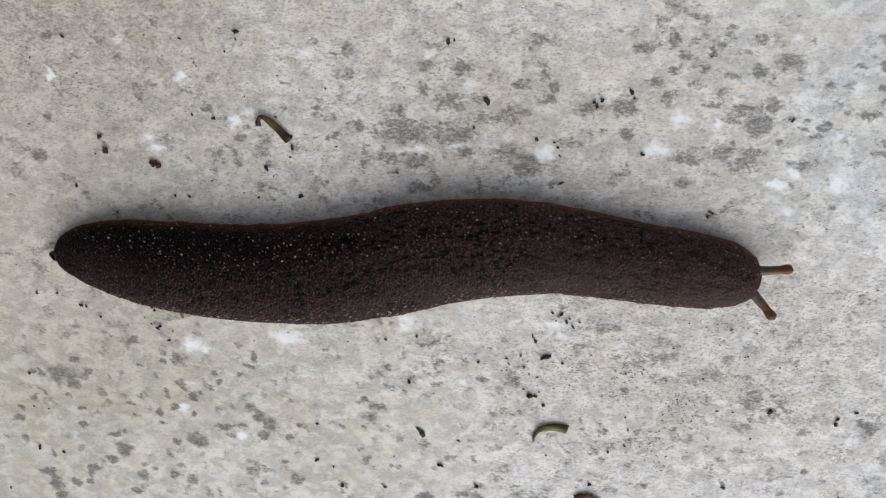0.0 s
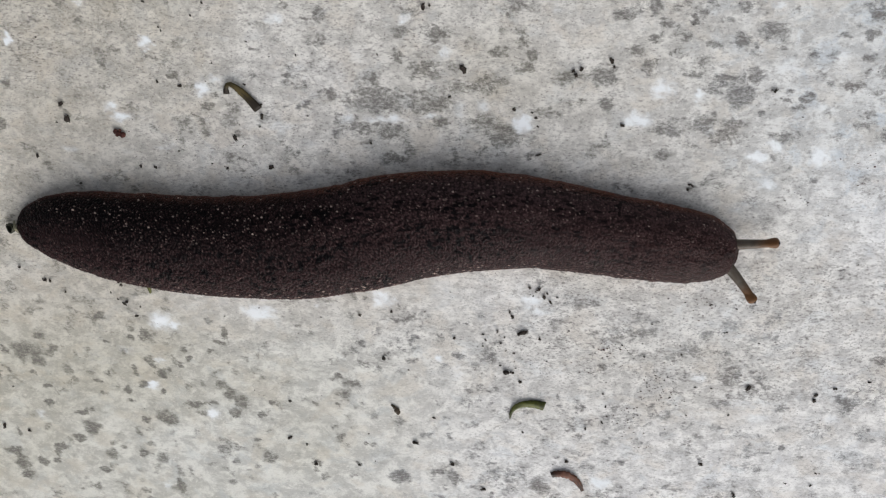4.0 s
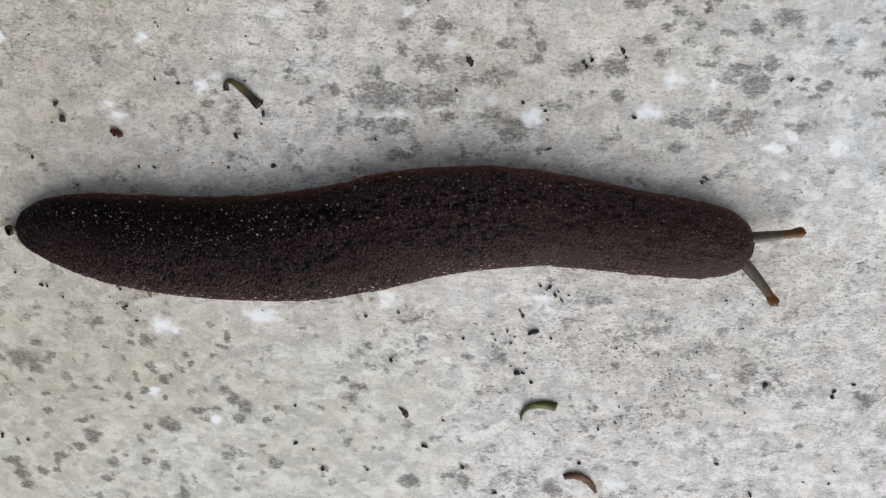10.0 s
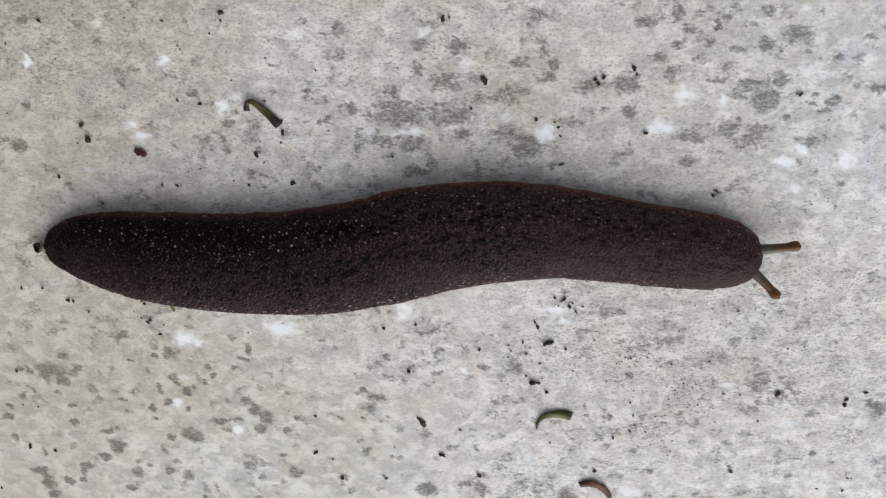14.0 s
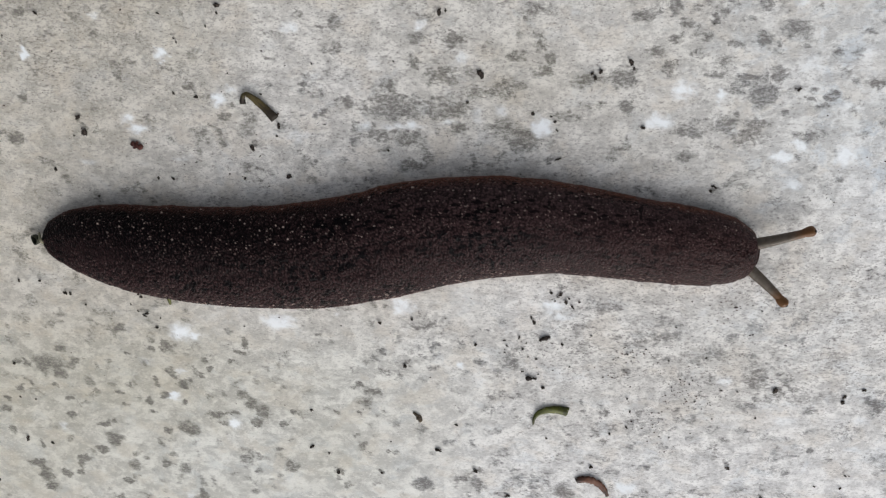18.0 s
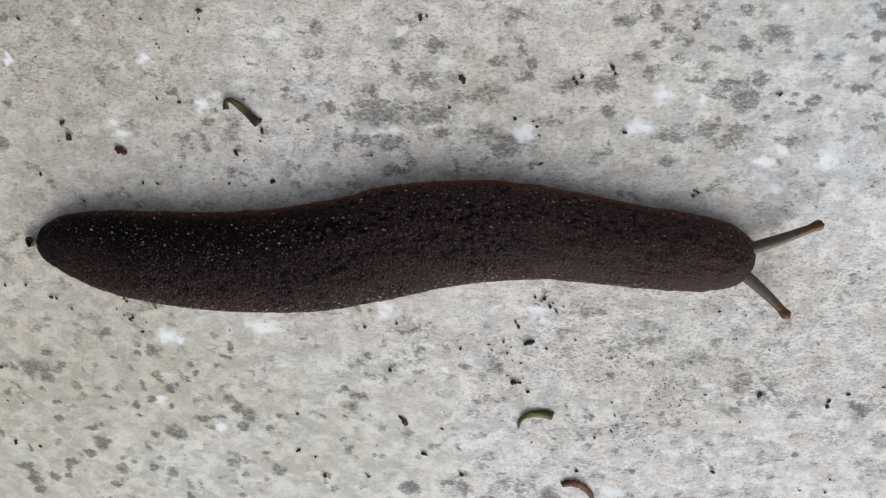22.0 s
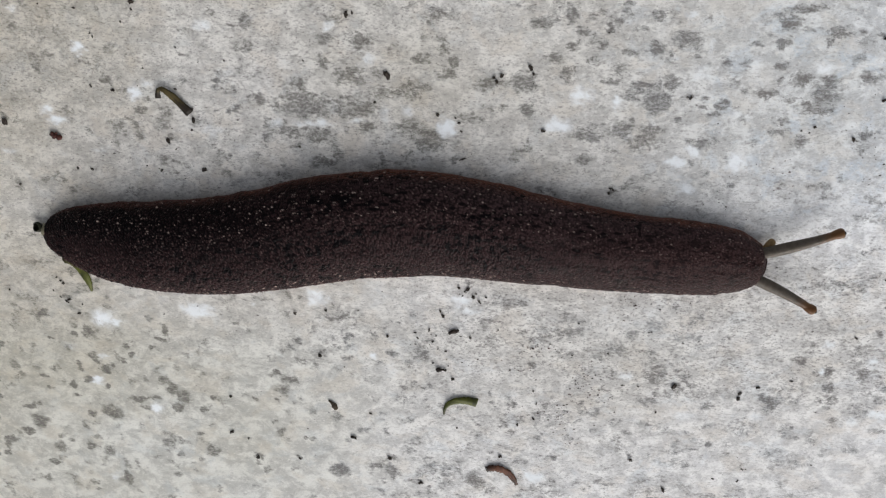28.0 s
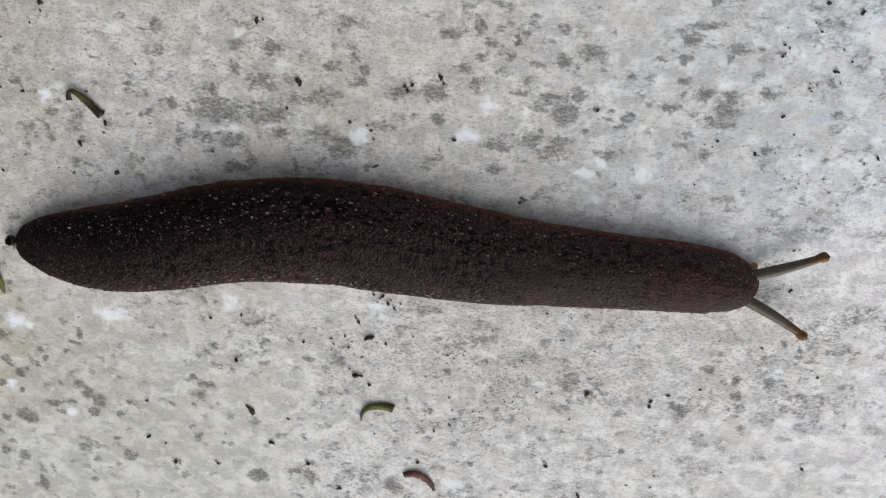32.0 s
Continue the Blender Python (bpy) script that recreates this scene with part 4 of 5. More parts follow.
def eyestalk(label, bow):
    """A stalk with a bulb and an eye; its origin lies at the bulb's end, and it points along x."""
    ridge = [(-8.6 + 0.15 * k, 0.36 + 0.046 * min(8.6 - 0.15 * k, 5.5) + 0.005 * math.sin(k * 2.3)) for k in range(53)]
    bm = tube(ridge)
    for v in bm.verts:
        u = v.co.x / MM / 5
        v.co.y += bow * (u * u + u) * MM
    stalk = part("eyestalk", bm, STALK, slug, label)
    tips = np.array([smooth(-2.8, -0.9, v.co.x / MM) for v in stalk.data.vertices], np.float32)
    stalk.data.attributes.new("tip", "FLOAT", "POINT").data.foreach_set("value", tips)
    knob = [(-1.3, 0.38), (-1.1, 0.43), (-0.9, 0.48), (-0.7, 0.52), (-0.5, 0.54), (-0.3, 0.53), (-0.14, 0.43), (-0.03, 0.27), (0, 0.08)]
    bulb = part("bulb", tube(knob), STALK, stalk, "orange-brown rounded tip")
    bulb.data.attributes.new("tip", "FLOAT", "POINT").data.foreach_set("value", np.ones(len(bulb.data.vertices), np.float32))
    bm = bmesh.new()
    bmesh.ops.create_icosphere(bm, subdivisions=2, radius=0.19 * MM, matrix=Matrix.Translation((-0.14 * MM, 0.03 * MM, 0.25 * MM)))
    part("eye", bm, EYE, stalk, "small black eye")
    return stalk


stalk_far = eyestalk("grey-brown tentacle with an orange tip", 0.2)
stalk_near = eyestalk("grey-brown tentacle with an orange tip", -0.3)


def feeler():
    ridge = [(-2.6, 0.50), (-1.6, 0.48), (-0.8, 0.46), (-0.45, 0.44), (-0.2, 0.36), (-0.05, 0.2), (0, 0.06)]
    ob = part("lower_tentacle", tube(ridge), FEELER, slug, "short tan lower tentacle")
    return ob


lower_tentacle = feeler()


# ---- scraps of leaf on the slab ----
def leaf_scrap(name, curve, widths, lift, cup, material, label, ages=(0.5, 0.7), torn=0.06):
    """A curled strip of leaf with thickness: four curve points, widths along it, the height of its middle, its cross curl."""
    p = [Vector((cx, cy, 0)) for cx, cy in curve]
    base = (p[0] + p[3]) / 2
    bm = bmesh.new()
    count, across, top, low = 26, 7, [], []
    rnd = random.Random(len(name) * 7 + int(abs(curve[0][0]) * 10))
    for k in range(count):
        u = k / (count - 1)
        c = (1 - u) ** 3 * p[0] + 3 * u * (1 - u) ** 2 * p[1] + 3 * u * u * (1 - u) * p[2] + u ** 3 * p[3]
        d = (3 * (1 - u) ** 2 * (p[1] - p[0]) + 6 * u * (1 - u) * (p[2] - p[1]) + 3 * u * u * (p[3] - p[2])).normalized()
        side = Vector((-d.y, d.x, 0))
        half = float(spline(widths, np.array(u * (len(widths) - 1)))) / 2 * (1 + rnd.uniform(-torn, torn))
        z = 0.09 + lift * 4 * u * (1 - u)
        up, dn = [], []
        for j in range(across):
            w = 2 * j / (across - 1) - 1
            q = c + side * (half * w) - base
            h = z + cup * half * (1 - w * w) + 0.03 * math.sin(9 * u + 4 * w)
            up.append(bm.verts.new((q.x * MM, q.y * MM, (h + 0.05) * MM)))
            dn.append(bm.verts.new((q.x * MM, q.y * MM, (h - 0.05) * MM)))
        top.append(up), low.append(dn)
    for k in range(count - 1):
        for j in range(across - 1):
            bm.faces.new((top[k][j], top[k + 1][j], top[k + 1][j + 1], top[k][j + 1]))
            bm.faces.new((low[k][j], low[k][j + 1], low[k + 1][j + 1], low[k + 1][j]))
        for j in (0, across - 1):
            bm.faces.new((top[k][j], low[k][j], low[k + 1][j], top[k + 1][j]))
    for k in (0, count - 1):
        for j in range(across - 1):
            bm.faces.new((top[k][j], top[k][j + 1], low[k][j + 1], low[k][j]))
    bmesh.ops.recalc_face_normals(bm, faces=bm.faces)
    ob = part(name, bm, material, None)
    ob.location = (base.x * MM, base.y * MM, 0)
    u = np.repeat(np.linspace(0, 1, count), 2 * across)
    w = np.abs(np.tile(np.linspace(-1, 1, across), 2 * count))
    age = ages[0] * smooth(0.28, 0.0, u) + ages[1] * smooth(0.6, 1.0, u) + 0.3 * smooth(0.7, 1.0, w)
    ob.data.attributes.new("age", "FLOAT", "POINT").data.foreach_set("value", age.astype(np.float32))
    return tagged(ob, label, "leaf")


leaf_scrap("leaf_scrap", [(-27.61, -17.16), (-27.6, -15.2), (-26.3, -16.3), (-24.45, -18.75)], [0.62, 0.40, 0.52, 0.66, 0.78, 0.95], 0.25, 0.3, OLIVE,
           "withered olive-brown leaf scrap with a hooked end", (1.0, 0.8), 0.10)
leaf_scrap("leaf_scrap", [(1.86, -54.7), (1.9, -52.45), (4.0, -52.3), (5.75, -52.9)], [0.2, 0.45, 0.72, 0.85, 1.0, 1.15], 0.07, 0.35, GREEN,
           "curved green leaf scrap lying on concrete", (0.5, 0.2))
leaf_scrap("leaf_scrap", [(7.01, -62.5), (8.3, -61.9), (9.9, -62.2), (10.75, -64.6)], [0.8, 1.0, 0.9, 0.8, 0.75, 0.4], 0.08, 0.3, RUSSET,
           "curved reddish-brown dry leaf scrap on concrete", (0.8, 0.5), 0.22)
leaf_scrap("leaf_scrap", [(-41.62, -35.98), (-40.0, -35.5), (-39.0, -37.5), (-39.0, -39.8)], [0.75, 0.95, 1.05, 0.95, 0.75, 0.25], 0.2, 0.35, GREEN,
           "curved green leaf scrap that the slug crawls over", (0.7, 0.1))


# ---- dirt ----
def lump_mesh(seed, flat):
    bm = bmesh.new()
    bmesh.ops.create_icosphere(bm, subdivisions=2, radius=1.0)
    off = Vector((seed * 3.7, seed * 1.3, 0))
    for v in bm.verts:
        v.co *= 1 + 1.0 * noise.noise(v.co * 1.3 + off) + 0.75 * noise.noise(v.co * 2.7 + off)
        v.co.z *= flat
    me = bpy.data.meshes.new("dirt_crumb")
    bm.to_mesh(me)
    bm.free()
    return me


LUMPS = [lump_mesh(k, 0.45 + 0.06 * (k % 5)) for k in range(9)]
for lump in LUMPS:
    lump.materials.append(SOIL)

# crumbs as x, y, radius
crumbs_a = [
    (-66, -65.2, 0.15), (-60.6, -58.7, 0.26), (-60.1, -52.6, 0.11), (-59.7, -47.9, 0.18), (-58.2, -52.9, 0.11), (-57.5, -59.2, 0.18),
    (-56.4, -37, 0.17), (-53.9, -37, 0.17), (-51.5, -10, 0.09), (-51.2, -38.5, 0.2), (-50.6, -38.6, 0.17), (-49.1, -40, 0.13),
    (-49, -23.9, 0.19), (-47.5, -7.9, 0.17), (-46.6, -11.6, 0.09), (-45.3, -18.3, 0.24), (-45, -19.9, 0.33), (-44.8, -26.9, 0.13),
    (-43.7, -39.9, 0.1), (-43, -38.2, 0.1), (-43, -40.7, 0.1), (-42.6, -38.6, 0.13), (-42.3, -38.9, 0.17), (-42.3, -41.3, 0.17),
    (-42, -41, 0.17), (-41.1, -42.8, 0.17), (-40.5, -41.6, 0.1), (-38.7, -7.8, 0.09), (-37.8, -24.9, 0.15), (-36.2, -25, 0.15),
    (-35, -8.2, 0.11), (-34.7, -16, 0.15),
]
crumbs_b = [
    (-33.8, -10.6, 0.09), (-33.6, -11, 0.09), (-33.4, -23.2, 0.09), (-32.4, -16.4, 0.18), (-30.4, -9.5, 0.11), (-29.1, -8.3, 0.11),
    (-29, -7.6, 0.25), (-28.8, -14.1, 0.09), (-28.4, -25, 0.15), (-27.2, -21.7, 0.24), (-26.5, -22.6, 0.09), (-25.7, -16.2, 0.12),
    (-25.1, -12, 0.08), (-24.5, -20.5, 0.12), (-24.5, -58.7, 0.24), (-24.2, -18.3, 0.14), (-24.2, -19.5, 0.23), (-24.1, -53.5, 0.17),
    (-23.7, -24.8, 0.24), (-22.5, -59.6, 0.14), (-21.6, -62.4, 0.24), (-20.2, -13.3, 0.11), (-16.2, -62.3, 0.17), (-15.2, -41.8, 0.19),
    (-13.1, -22.1, 0.12), (-12.7, -47.3, 0.23), (-12.1, -13.2, 0.08), (-11.6, -41.3, 0.16), (-9.3, -58.7, 0.27), (-7.5, -8.7, 0.24),
    (-7, -55.1, 0.16), (-6.9, -8.6, 0.13),
]
crumbs_c = [
    (-5, -17.3, 0.14), (-4.9, -61.6, 0.24), (-4.6, -44.4, 0.16), (-3.7, -14.5, 0.33), (-1.4, -45.3, 0.09), (-1.4, -43.8, 0.12),
    (-1.1, -44.5, 0.12), (-1.1, -65.1, 0.24), (0.2, -43.4, 0.15), (0.6, -47.7, 0.13), (0.6, -44.9, 0.12), (1, -44.1, 0.09),
    (1.2, -45.8, 0.09), (1.4, -18.5, 0.17), (1.5, -40.9, 0.15), (1.8, -41.5, 0.21), 
    (2.1, -46.1, 0.12), (2.9, -49.8, 0.19), (3.2, -18.8, 0.11), (3.4, -56.6, 0.13),
    (3.6, -19.3, 0.14), (3.8, -20.2, 0.11), (4.9, -44.2, 0.15), (7, -14.7, 0.16), (7.3, -15.1, 0.19), (7.8, -14.5, 0.21),
    (8.7, -60.5, 0.23), (10.6, -13.7, 0.24),
]
crumbs_d = [
    (10.6, -55.8, 0.16), (10.9, -14.3, 0.13), (12.1, -20, 0.19), (12.3, -51, 0.12), (12.4, -54.8, 0.13), (12.7, -52.7, 0.13),
    (19.1, -26.5, 0.17), (19.2, -26, 0.11), (19.5, -26.1, 0.16), (20.5, -45.6, 0.12), (22.4, -49.7, 0.12), (24.2, -60.1, 0.22),
    (26, -16.4, 0.1), (26.3, -16.5, 0.17), (26.5, -53.2, 0.12), (28.2, -49.6, 0.3), (28.4, -64.2, 0.19), (28.5, -64.5, 0.17),
    (34.1, -62.3, 0.13), (35.5, -50.9, 0.24), (35.6, -50.2, 0.21), (37, -62.5, 0.14), (37.3, -60.7, 0.13), (37.3, -19.6, 0.08),
    (37.5, -49.3, 0.18), (38.1, -19.8, 0.08), (38.5, -19.2, 0.14), (41, -48.3, 0.13), (42.2, -41.9, 0.09), (42.4, -20.4, 0.2),
    (43.4, -10.7, 0.13), (43.4, -9.6, 0.13),
]
crumbs_e = [
    (3.6, -37.9, 0.16), (4.3, -38.4, 0.13), (4.6, -38.1, 0.2), (5.2, -39.0, 0.22), (5.5, -38.6, 0.12), (5.9, -39.6, 0.18), (6.6, -39.0, 0.12), (4.0, -38.9, 0.1),
    (43.4, -8, 0.08), (43.6, -10.4, 0.08), (43.9, -9.9, 0.11), (44.5, -16.5, 0.16), (45.9, -7.5, 0.08), (46.6, -8.3, 0.13),
    (46.7, -5.7, 0.21), (46.9, -42.5, 0.15), (47.1, -13.3, 0.08), (48.2, -30.7, 0.12), (48.7, -35.4, 0.18), (48.7, -12, 0.21),
    (48.8, -30.6, 0.09), (49, -9.9, 0.1), (49.3, -13.1, 0.08), (50, -6.5, 0.21), (50, -11, 0.11), (53.3, -21, 0.11),
    (53.7, -46, 0.15), (54.4, -58.6, 0.2), (54.5, -20.4, 0.19),
]
pick = random.Random(5)
for cx, cy, r in crumbs_a + crumbs_b + crumbs_c + crumbs_d + crumbs_e:
    ob = new("dirt_crumb", pick.choice(LUMPS))
    r = max(r * 0.9, 0.08)
    stretch = pick.uniform(0.65, 1.5)
    ob.matrix_basis = pose(cx * MM, cy * MM, r * 0.22 * MM, 0, 0, pick.uniform(0, 360)) @ Matrix.Diagonal((r * stretch * MM, r / stretch * MM, r * MM, 1))
    tagged(ob, "tiny dark crumb of soil on the concrete" if r < 0.3 else "dark crumb of soil on the concrete", "crumb", "soil crumbs on the concrete")


def cluster(x, y, lumps, material, label):
    """A clod of several lumps stuck together."""
    bm = bmesh.new()
    for k, (dx, dy, r) in enumerate(lumps):
        made = bmesh.ops.create_icosphere(bm, subdivisions=2, radius=r * MM, matrix=Matrix.Translation((dx * MM, dy * MM, r * 0.5 * MM)))
        for v in made["verts"]:
            v.co += v.co.normalized() * r * MM * 0.35 * noise.noise(v.co / MM * 3 + Vector((k, 0, 0)))
            v.co.z *= 0.75
    ob = part("dirt_clod", bm, material, None)
    ob.location = (x * MM, y * MM, 0)
    return tagged(ob, label, "clod")


cluster(-39.55, -21.32, [(-0.35, 0.15, 0.28), (0.0, -0.05, 0.3), (0.35, -0.2, 0.33), (-0.3, -0.25, 0.2), (0.1, 0.25, 0.18)], RUST, "reddish-brown clod of dirt on concrete")
cluster(3.0, -43.5, [(-0.42, -0.14, 0.2), (-0.15, 0.0, 0.26), (0.15, 0.08, 0.27), (0.45, 0.2, 0.18)], SOIL, "long dark clod of soil on concrete")
cluster(1.6, -48.55, [(-0.38, 0.0, 0.3), (-0.1, -0.06, 0.24), (0.22, 0.0, 0.15), (0.45, -0.08, 0.16)], SOIL, "dark clod of soil with a thin end")
cluster(-11.35, -54.16, [(0.0, 0.0, 0.34), (0.12, -0.3, 0.3), (-0.25, 0.3, 0.22), (-0.6, 0.62, 0.14), (-0.42, 0.5, 0.17)], UMBER, "dark brown flake of soil on concrete")


def grit(swarms, seed, material, label):
    """Specks too many to count, scattered thickly in a few swarms: centre, spread, how many."""
    rnd = np.random.RandomState(seed)
    bm = bmesh.new()
    for cx, cy, sx, sy, count in swarms:
        for _ in range(count):
            px, py, r = cx + sx * rnd.randn(), cy + sy * rnd.randn(), 0.024 + 0.062 * rnd.rand() ** 3
            if abs(px) < 68 and -72 < py < 0:
                made = bmesh.ops.create_icosphere(bm, subdivisions=1, radius=r * MM, matrix=Matrix.Translation((px * MM, py * MM, r * 0.2 * MM)))
                for v in made["verts"]:
                    v.co.x += (v.co.x - px * MM) * 1.1 * rnd.rand()
    ob = part("grit", bm, material, None)
    return tagged(ob, label, "grit", kind="stuff")


grit([(14.5, -46.5, 2.2, 1.2, 70), (18.5, -49.5, 1.4, 1.0, 40), (20.5, -51.0, 0.9, 1.2, 24), (2.5, -45.5, 2.4, 2.2, 40), (15.5, -54.0, 1.2, 1.6, 26),
      (26.0, -41.0, 3.0, 2.4, 40), (45.0, -19.0, 3.0, 2.0, 40), (48.5, -24.0, 3.0, 1.6, 50), (31.0, -27.5, 1.0, 1.2, 18), (0.0, -36.0, 40.0, 18.0, 260)],
     9, SOIL, "fine dark grit scattered over the concrete")
grit([(18.6, -50.6, 0.8, 1.0, 22), (17.8, -57.5, 1.0, 0.8, 16), (14.5, -54.5, 1.2, 1.4, 22), (22.0, -40.5, 1.0, 0.8, 14), (34.5, -24.5, 1.2, 1.0, 26), (46.5, -14.0, 1.0, 0.9, 16), (22.1, -39.2, 0.9, 0.7, 26), (12.7, -45.0, 0.6, 0.6, 18), (10.2, -47.9, 1.1, 0.5, 18), (17.1, -50.5, 0.5, 0.7, 14), (-30.0, -30.0, 25.0, 20.0, 40)],
     14, RUST, "fine rust-brown grit scattered over the concrete")

splinter = new("splinter", LUMPS[3])
splinter.matrix_basis = pose(4.0 * MM, -23.1 * MM, 0.05 * MM, 0, 0, 22) @ Matrix.Diagonal((0.32 * MM, 0.075 * MM, 0.1 * MM, 1))
tagged(splinter, "thin black splinter lying on the concrete", "splinter")


def husk():
    """A curled scrap of plant husk that the slug's tail drags along: a small cup, a pale torn edge."""
    thing = tagged(new("husk_scrap"), "dark curled plant husk with a pale edge, dragged by the tail", "husk")
    tilt = pose(-0.05 * MM, 0, 0.12 * MM, 0, -28, 0)
    bm = bmesh.new()
    outer, inner = [], []
    for k in range(9):
        th = 0.06 + 0.60 * math.pi * k / 8
        ring_o, ring_i = [], []
        for j in range(20):
            ph = 2 * math.pi * j / 20
            size = 0.60 * (1 + 0.12 * math.sin(3 * ph + 0.8) * k / 8 + 0.06 * math.sin(7 * ph) * k / 8)
            for scale, ring in ((1.0, ring_o), (0.84, ring_i)):
                p = Vector((size * scale * math.sin(th) * math.cos(ph), 0.92 * size * scale * math.sin(th) * math.sin(ph), 0.62 - 0.60 * scale * math.cos(th)))
                ring.append(bm.verts.new(tilt @ (p * MM)))
        outer.append(ring_o), inner.append(ring_i)
    for rings in (outer, inner):
        for p, q in zip(rings, rings[1:]):
            for j in range(20):
                bm.faces.new((p[j], p[(j + 1) % 20], q[(j + 1) % 20], q[j]))
        bm.faces.new(rings[0])
    for j in range(20):
        bm.faces.new((outer[-1][j], outer[-1][(j + 1) % 20], inner[-1][(j + 1) % 20], inner[-1][j]))
    bmesh.ops.recalc_face_normals(bm, faces=bm.faces)
    part("cup", bm, HUSK, thing, "dark olive cup")
    bm = bmesh.new()
    top, low = [], []
    for k in range(12):
        u = k / 11
        cx, cy, cz = 0.10 + 0.42 * u + 0.16 * math.sin(math.pi * u), 0.78 - 1.55 * u, 0.55 + 0.55 * math.sin(math.pi * u)
        wide = 0.04 + 0.13 * math.sin(math.pi * (0.15 + 0.85 * u))
        top.append([bm.verts.new(((cx + w * wide) * MM, (cy + 0.3 * w * wide) * MM, (cz + 0.04 - 0.06 * w * w) * MM)) for w in (-1, 0, 1)])
        low.append([bm.verts.new(((cx + w * wide) * MM, (cy + 0.3 * w * wide) * MM, (cz - 0.06 - 0.06 * w * w) * MM)) for w in (-1, 0, 1)])
    for k in range(11):
        for j in range(2):
            bm.faces.new((top[k][j], top[k + 1][j], top[k + 1][j + 1], top[k][j + 1]))
            bm.faces.new((low[k][j], low[k][j + 1], low[k + 1][j + 1], low[k + 1][j]))
        for j in (0, 2):
            bm.faces.new((top[k][j], low[k][j], low[k + 1][j], top[k + 1][j]))
    for k in (0, 11):
        for j in range(2):
            bm.faces.new((top[k][j], top[k][j + 1], low[k][j + 1], low[k][j]))
    bmesh.ops.recalc_face_normals(bm, faces=bm.faces)
    part("torn_edge", bm, STRAW, thing, "pale dry torn edge")
    return thing


husk_scrap = husk()


# ---- what moves ----
def motions():
    # seconds, then how far the tail, two places on the back and the head have crept, and how far the bends have slid back
    creep = [(0, 0, 0, 0, 0, 0), (2, 0.12, 0.05, 0.03, -0.2, 0), (5, 0.2, 0.06, 0.03, -0.35, 0), (8, 0.45, 0.2, 0.15, -0.3, 0), (11, 0.58, 0.27, 0.17, -0.45, 0),
             (14, 0.68, 0.3, 0.14, -0.65, 0), (17, 0.8, 0.33, 0.1, -0.73, 0), (19, 0.94, 0.4, 0.17, -0.68, 0), (20, 1.06, 0.5, 0.3, -0.5, 0), (21, 1.35, 0.78, 0.55, -0.18, 0.05),
             (22, 1.83, 1.28, 1.18, 0.58, 0.1), (23, 2.6, 2.1, 2.1, 1.85, 0.2), (24, 3.65, 3.2, 3.32, 3.15, 0.3), (25, 5.2, 4.48, 4.8, 4.95, 0.4), (26.5, 7.45, 6.8, 7.2, 7.8, 0.6),
             (28, 9.85, 9.4, 10.0, 10.8, 1.0), (29, 11.5, 11.2, 11.9, 12.95, 1.4), (30, 13.1, 13.15, 13.9, 15.1, 1.9), (31, 14.85, 15.15, 15.95, 17.4, 2.45), (32, 16.7, 17.15, 18.05, 19.85, 3.0)]
    stations = (TAIL_X, -20.0, 5.0, HEAD_X)
    base = {t: np.interp(SLUG_AT[0], stations, (a, b, c, d)) for t, a, b, c, d, _ in creep}
    walk(slug, [(t, pose((SLUG_AT[0] + base[t]) * MM, SLUG_AT[1] * MM, 0)) for t, *_ in creep])

    def at(t, x, y, z, rx=0, ry=0, rz=0):
        return pose((x - SLUG_AT[0] - base_at(t)) * MM, (y - SLUG_AT[1]) * MM, z * MM, rx, ry, rz)

    def base_at(t):
        return float(np.interp(t, list(base), list(base.values())))

    def crept(t, x0):
        return float(np.interp(t, [r[0] for r in creep], [np.interp(x0, stations, r[1:5]) for r in creep]))

    for ob, x0, flip, wide in SEGMENTS:
        rows, b0, b1 = [], max(x0 - 9, TAIL_X), min(x0 + 9, HEAD_X)
        for t, a, b, c, d, slid in creep:
            px, py, turn = trail_frame(x0 + float(np.interp(x0, stations, (a, b, c, d))), slid)
            py += float(np.interp(t, (21, 28, 30, 32), (0, 0.15, 0.3, 0.25)) * smooth(-20, -36, x0))
            py -= 0.12 * float(smooth(26, 31, t)) * math.exp(-((px + 1) / 11) ** 2)
            # where the body stretches, it grows thinner: the two halves draw together
            stretch = float(np.interp(b1, stations, (a, b, c, d)) - np.interp(b0, stations, (a, b, c, d))) / (b1 - b0)
            rows.append((t, at(t, px, py, 0, 0, 0, turn) @ pose(0, -flip * min(0.62 * max(stretch, 0) * wide, 0.24) * MM, 0)))
        walk(ob, rows)

    def stalk_path(ob, foot, tips):
        rows = []
        for t, tx, ty in tips:
            slid = float(np.interp(t, [r[0] for r in creep], [r[5] for r in creep]))
            fx, fy = foot[0] + crept(t, HEAD_X), foot[1] + float(trail(foot[0] + crept(t, HEAD_X) + slid) - trail(foot[0]))
            out = math.hypot(tx - fx, ty - fy)
            rows.append((t, at(t, tx, ty, 2.1, 0, -math.degrees(math.atan2(0.9, out)), math.degrees(math.atan2(ty - fy, tx - fx)))))
        walk(ob, rows)

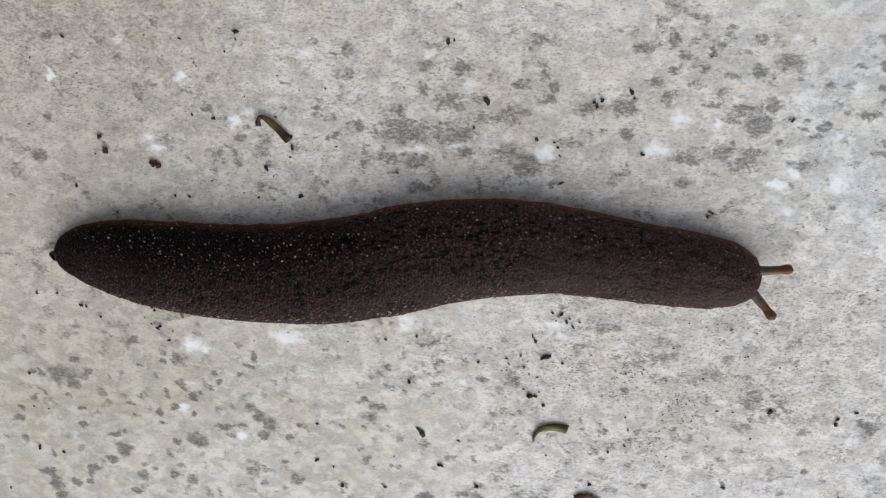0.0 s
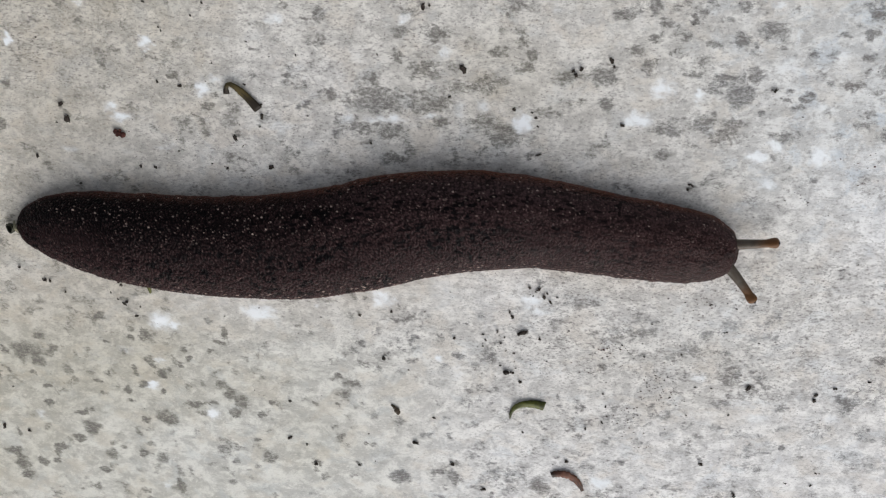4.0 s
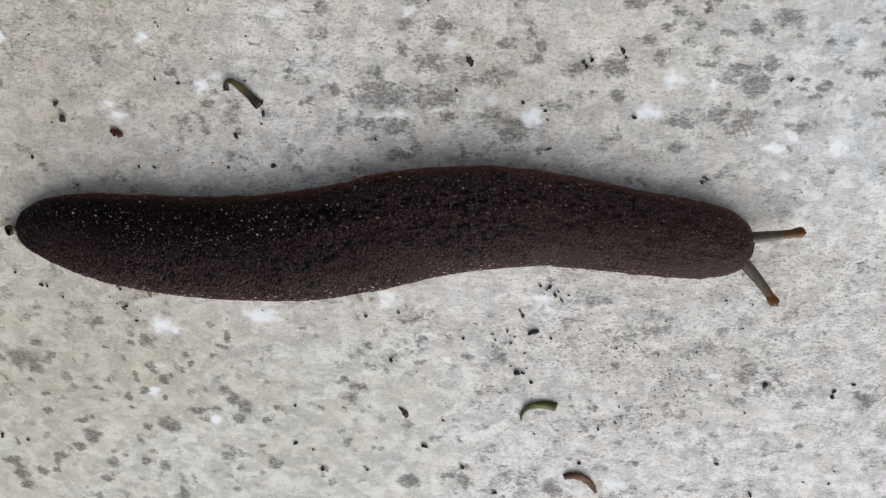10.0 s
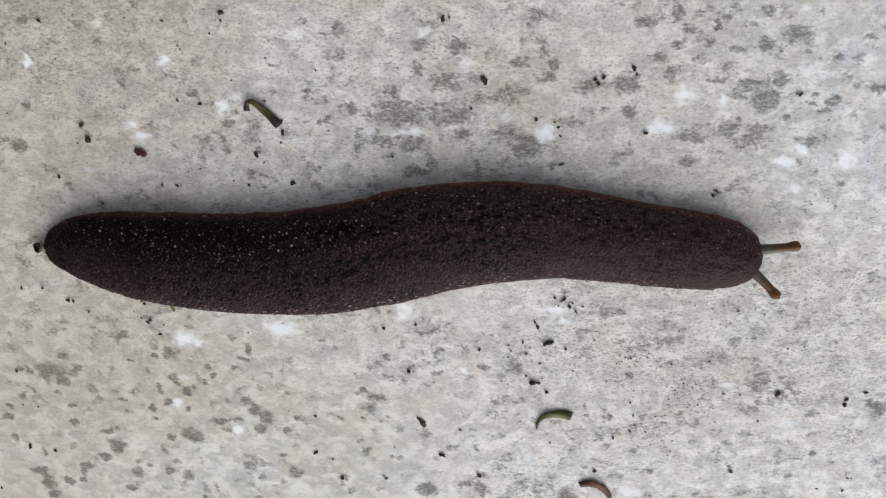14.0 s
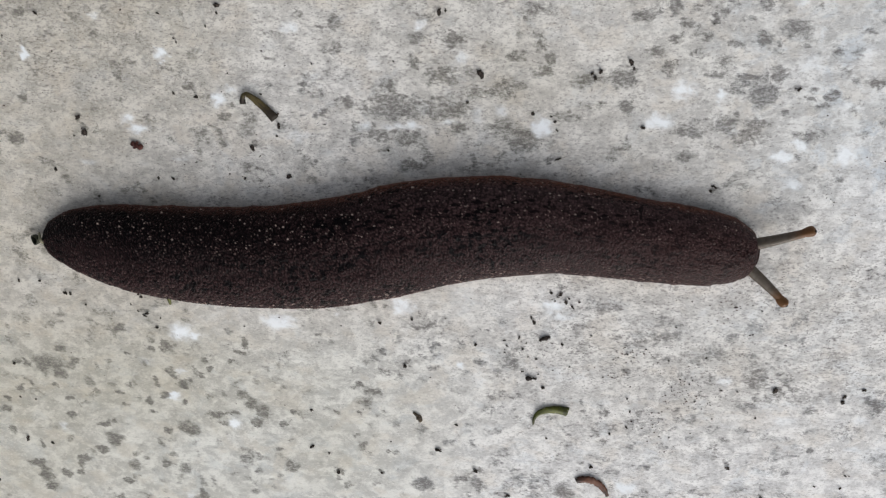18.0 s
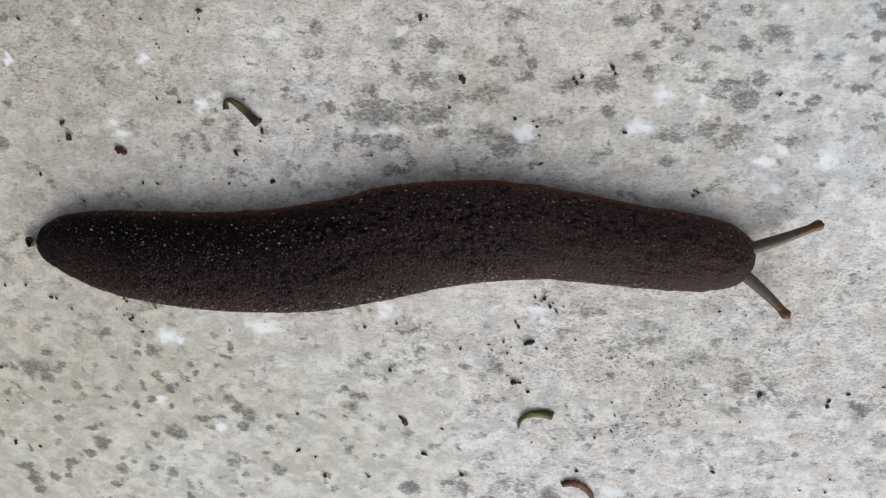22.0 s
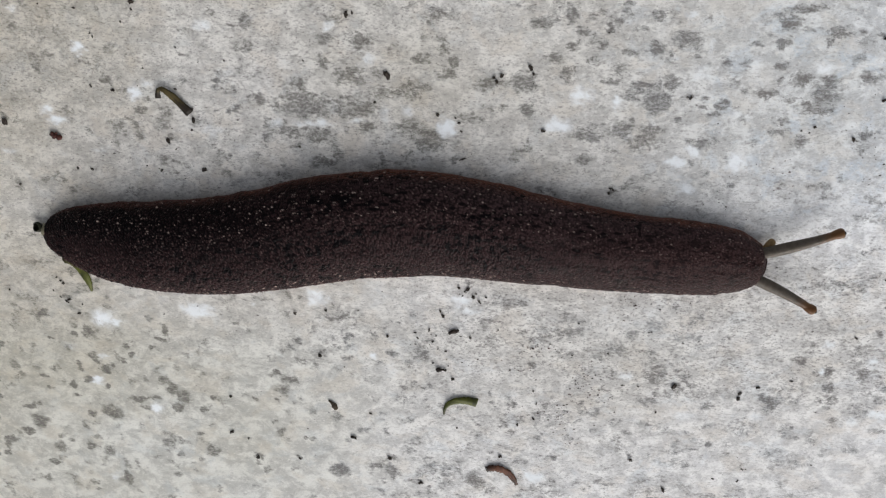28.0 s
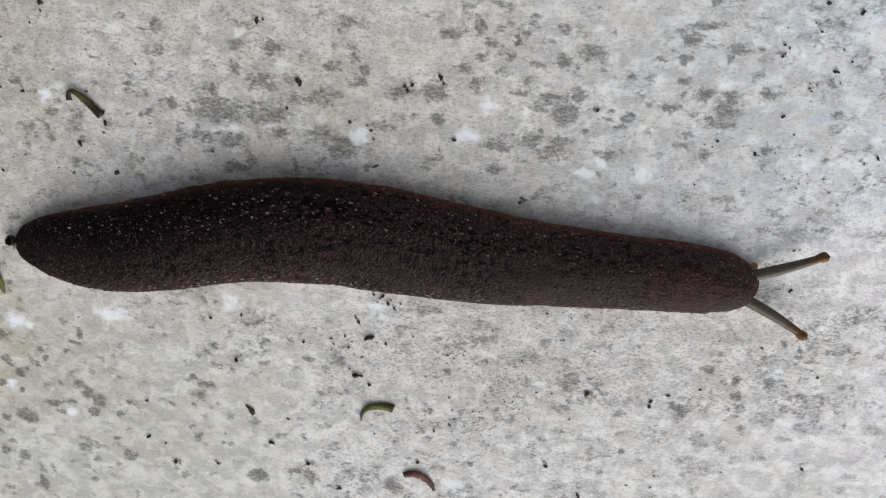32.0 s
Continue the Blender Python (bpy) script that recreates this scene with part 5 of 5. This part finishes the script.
    stalk_path(stalk_far, (24.0, -31.95), [(0, 27.65, -31.35), (1, 27.95, -31.55), (2.5, 28.05, -31.45), (4.5, 28.35, -31.25), (6, 28.65, -31.05), (7, 28.95, -30.15), (8, 29.15, -29.55), (9, 29.25, -29.55),
                                         (10, 28.95, -30.85), (11, 29.15, -30.85), (12, 28.25, -31.05), (13, 27.95, -31.15), (14.5, 27.45, -31.05), (16.5, 28.55, -30.45), (18, 29.05, -29.85), (19, 29.55, -29.05),
                                         (20, 29.85, -28.35), (21, 30.25, -28.45), (22, 31.25, -28.65), (23, 32.55, -29.55), (24, 33.75, -27.65), (24.5, 34.65, -26.95), (25, 36.35, -28.25), (25.5, 37.15, -29.75),
                                         (27.5, 41.05, -29.15), (28, 42.55, -29.35), (29, 44.35, -29.35), (30, 46.25, -29.75), (31, 48.25, -29.45), (32, 50.95, -30.25)])
    stalk_path(stalk_near, (24.0, -34.3), [(0, 26.5, -37), (1, 26.6, -37.4), (2.5, 26.7, -37.7), (4.5, 26.7, -38), (6, 26.8, -38.1), (7, 27.1, -38.6), (8, 27.4, -38.8), (9, 27.4, -39.1),
                                          (10, 27.3, -38.8), (11, 27.7, -38.4), (12, 26.8, -37.7), (13, 26.6, -37.6), (14.5, 26, -36.6), (16.5, 26.5, -36.9), (18, 27.3, -38.1), (19, 28, -38.3),
                                          (20, 28.7, -38.3), (21, 28.8, -38.7), (22, 29.3, -38.9), (23, 30.5, -39.2), (24, 33.6, -37.9), (24.5, 34.5, -36.2), (25, 35.1, -36.6), (25.5, 35.8, -38.3),
                                          (27.5, 39.9, -38.3), (28, 41.2, -38.4), (29, 43.1, -39.3), (30, 45.2, -39.3), (31, 47.5, -38.7), (32, 50.5, -39.9)])
    walk(lower_tentacle, [(t, at(t, x + crept(t, HEAD_X), y, 0.8, 0, 0, 62)) for t, x, y in
                          [(0, 23.0, -32.2), (18, 23.0, -32.2), (20, 24.0, -31.4), (23, 24.55, -30.85), (25, 24.9, -30.6), (28, 25.4, -30.85), (30, 24.85, -31.3), (32, 24.45, -31.95)]])
    walk(husk_scrap, [(t, pose((x + 0.32) * MM, y * MM, 0, 0, 0, turn)) for t, x, y, turn in
                      [(0, -52.9, -31.9, 20), (3, -53.3, -32.0, 8), (5, -53.45, -32.0, 0), (9, -53.0, -31.8, 0), (14, -52.85, -31.8, 0), (19, -52.6, -31.7, 0), (21, -52.1, -31.6, -5), (23, -50.9, -31.4, -10),
                       (25, -48.3, -31.65, -20), (28, -43.5, -31.9, -30), (30, -40.1, -32.2, -35), (32, -36.7, -33.2, -45)]])


motions()
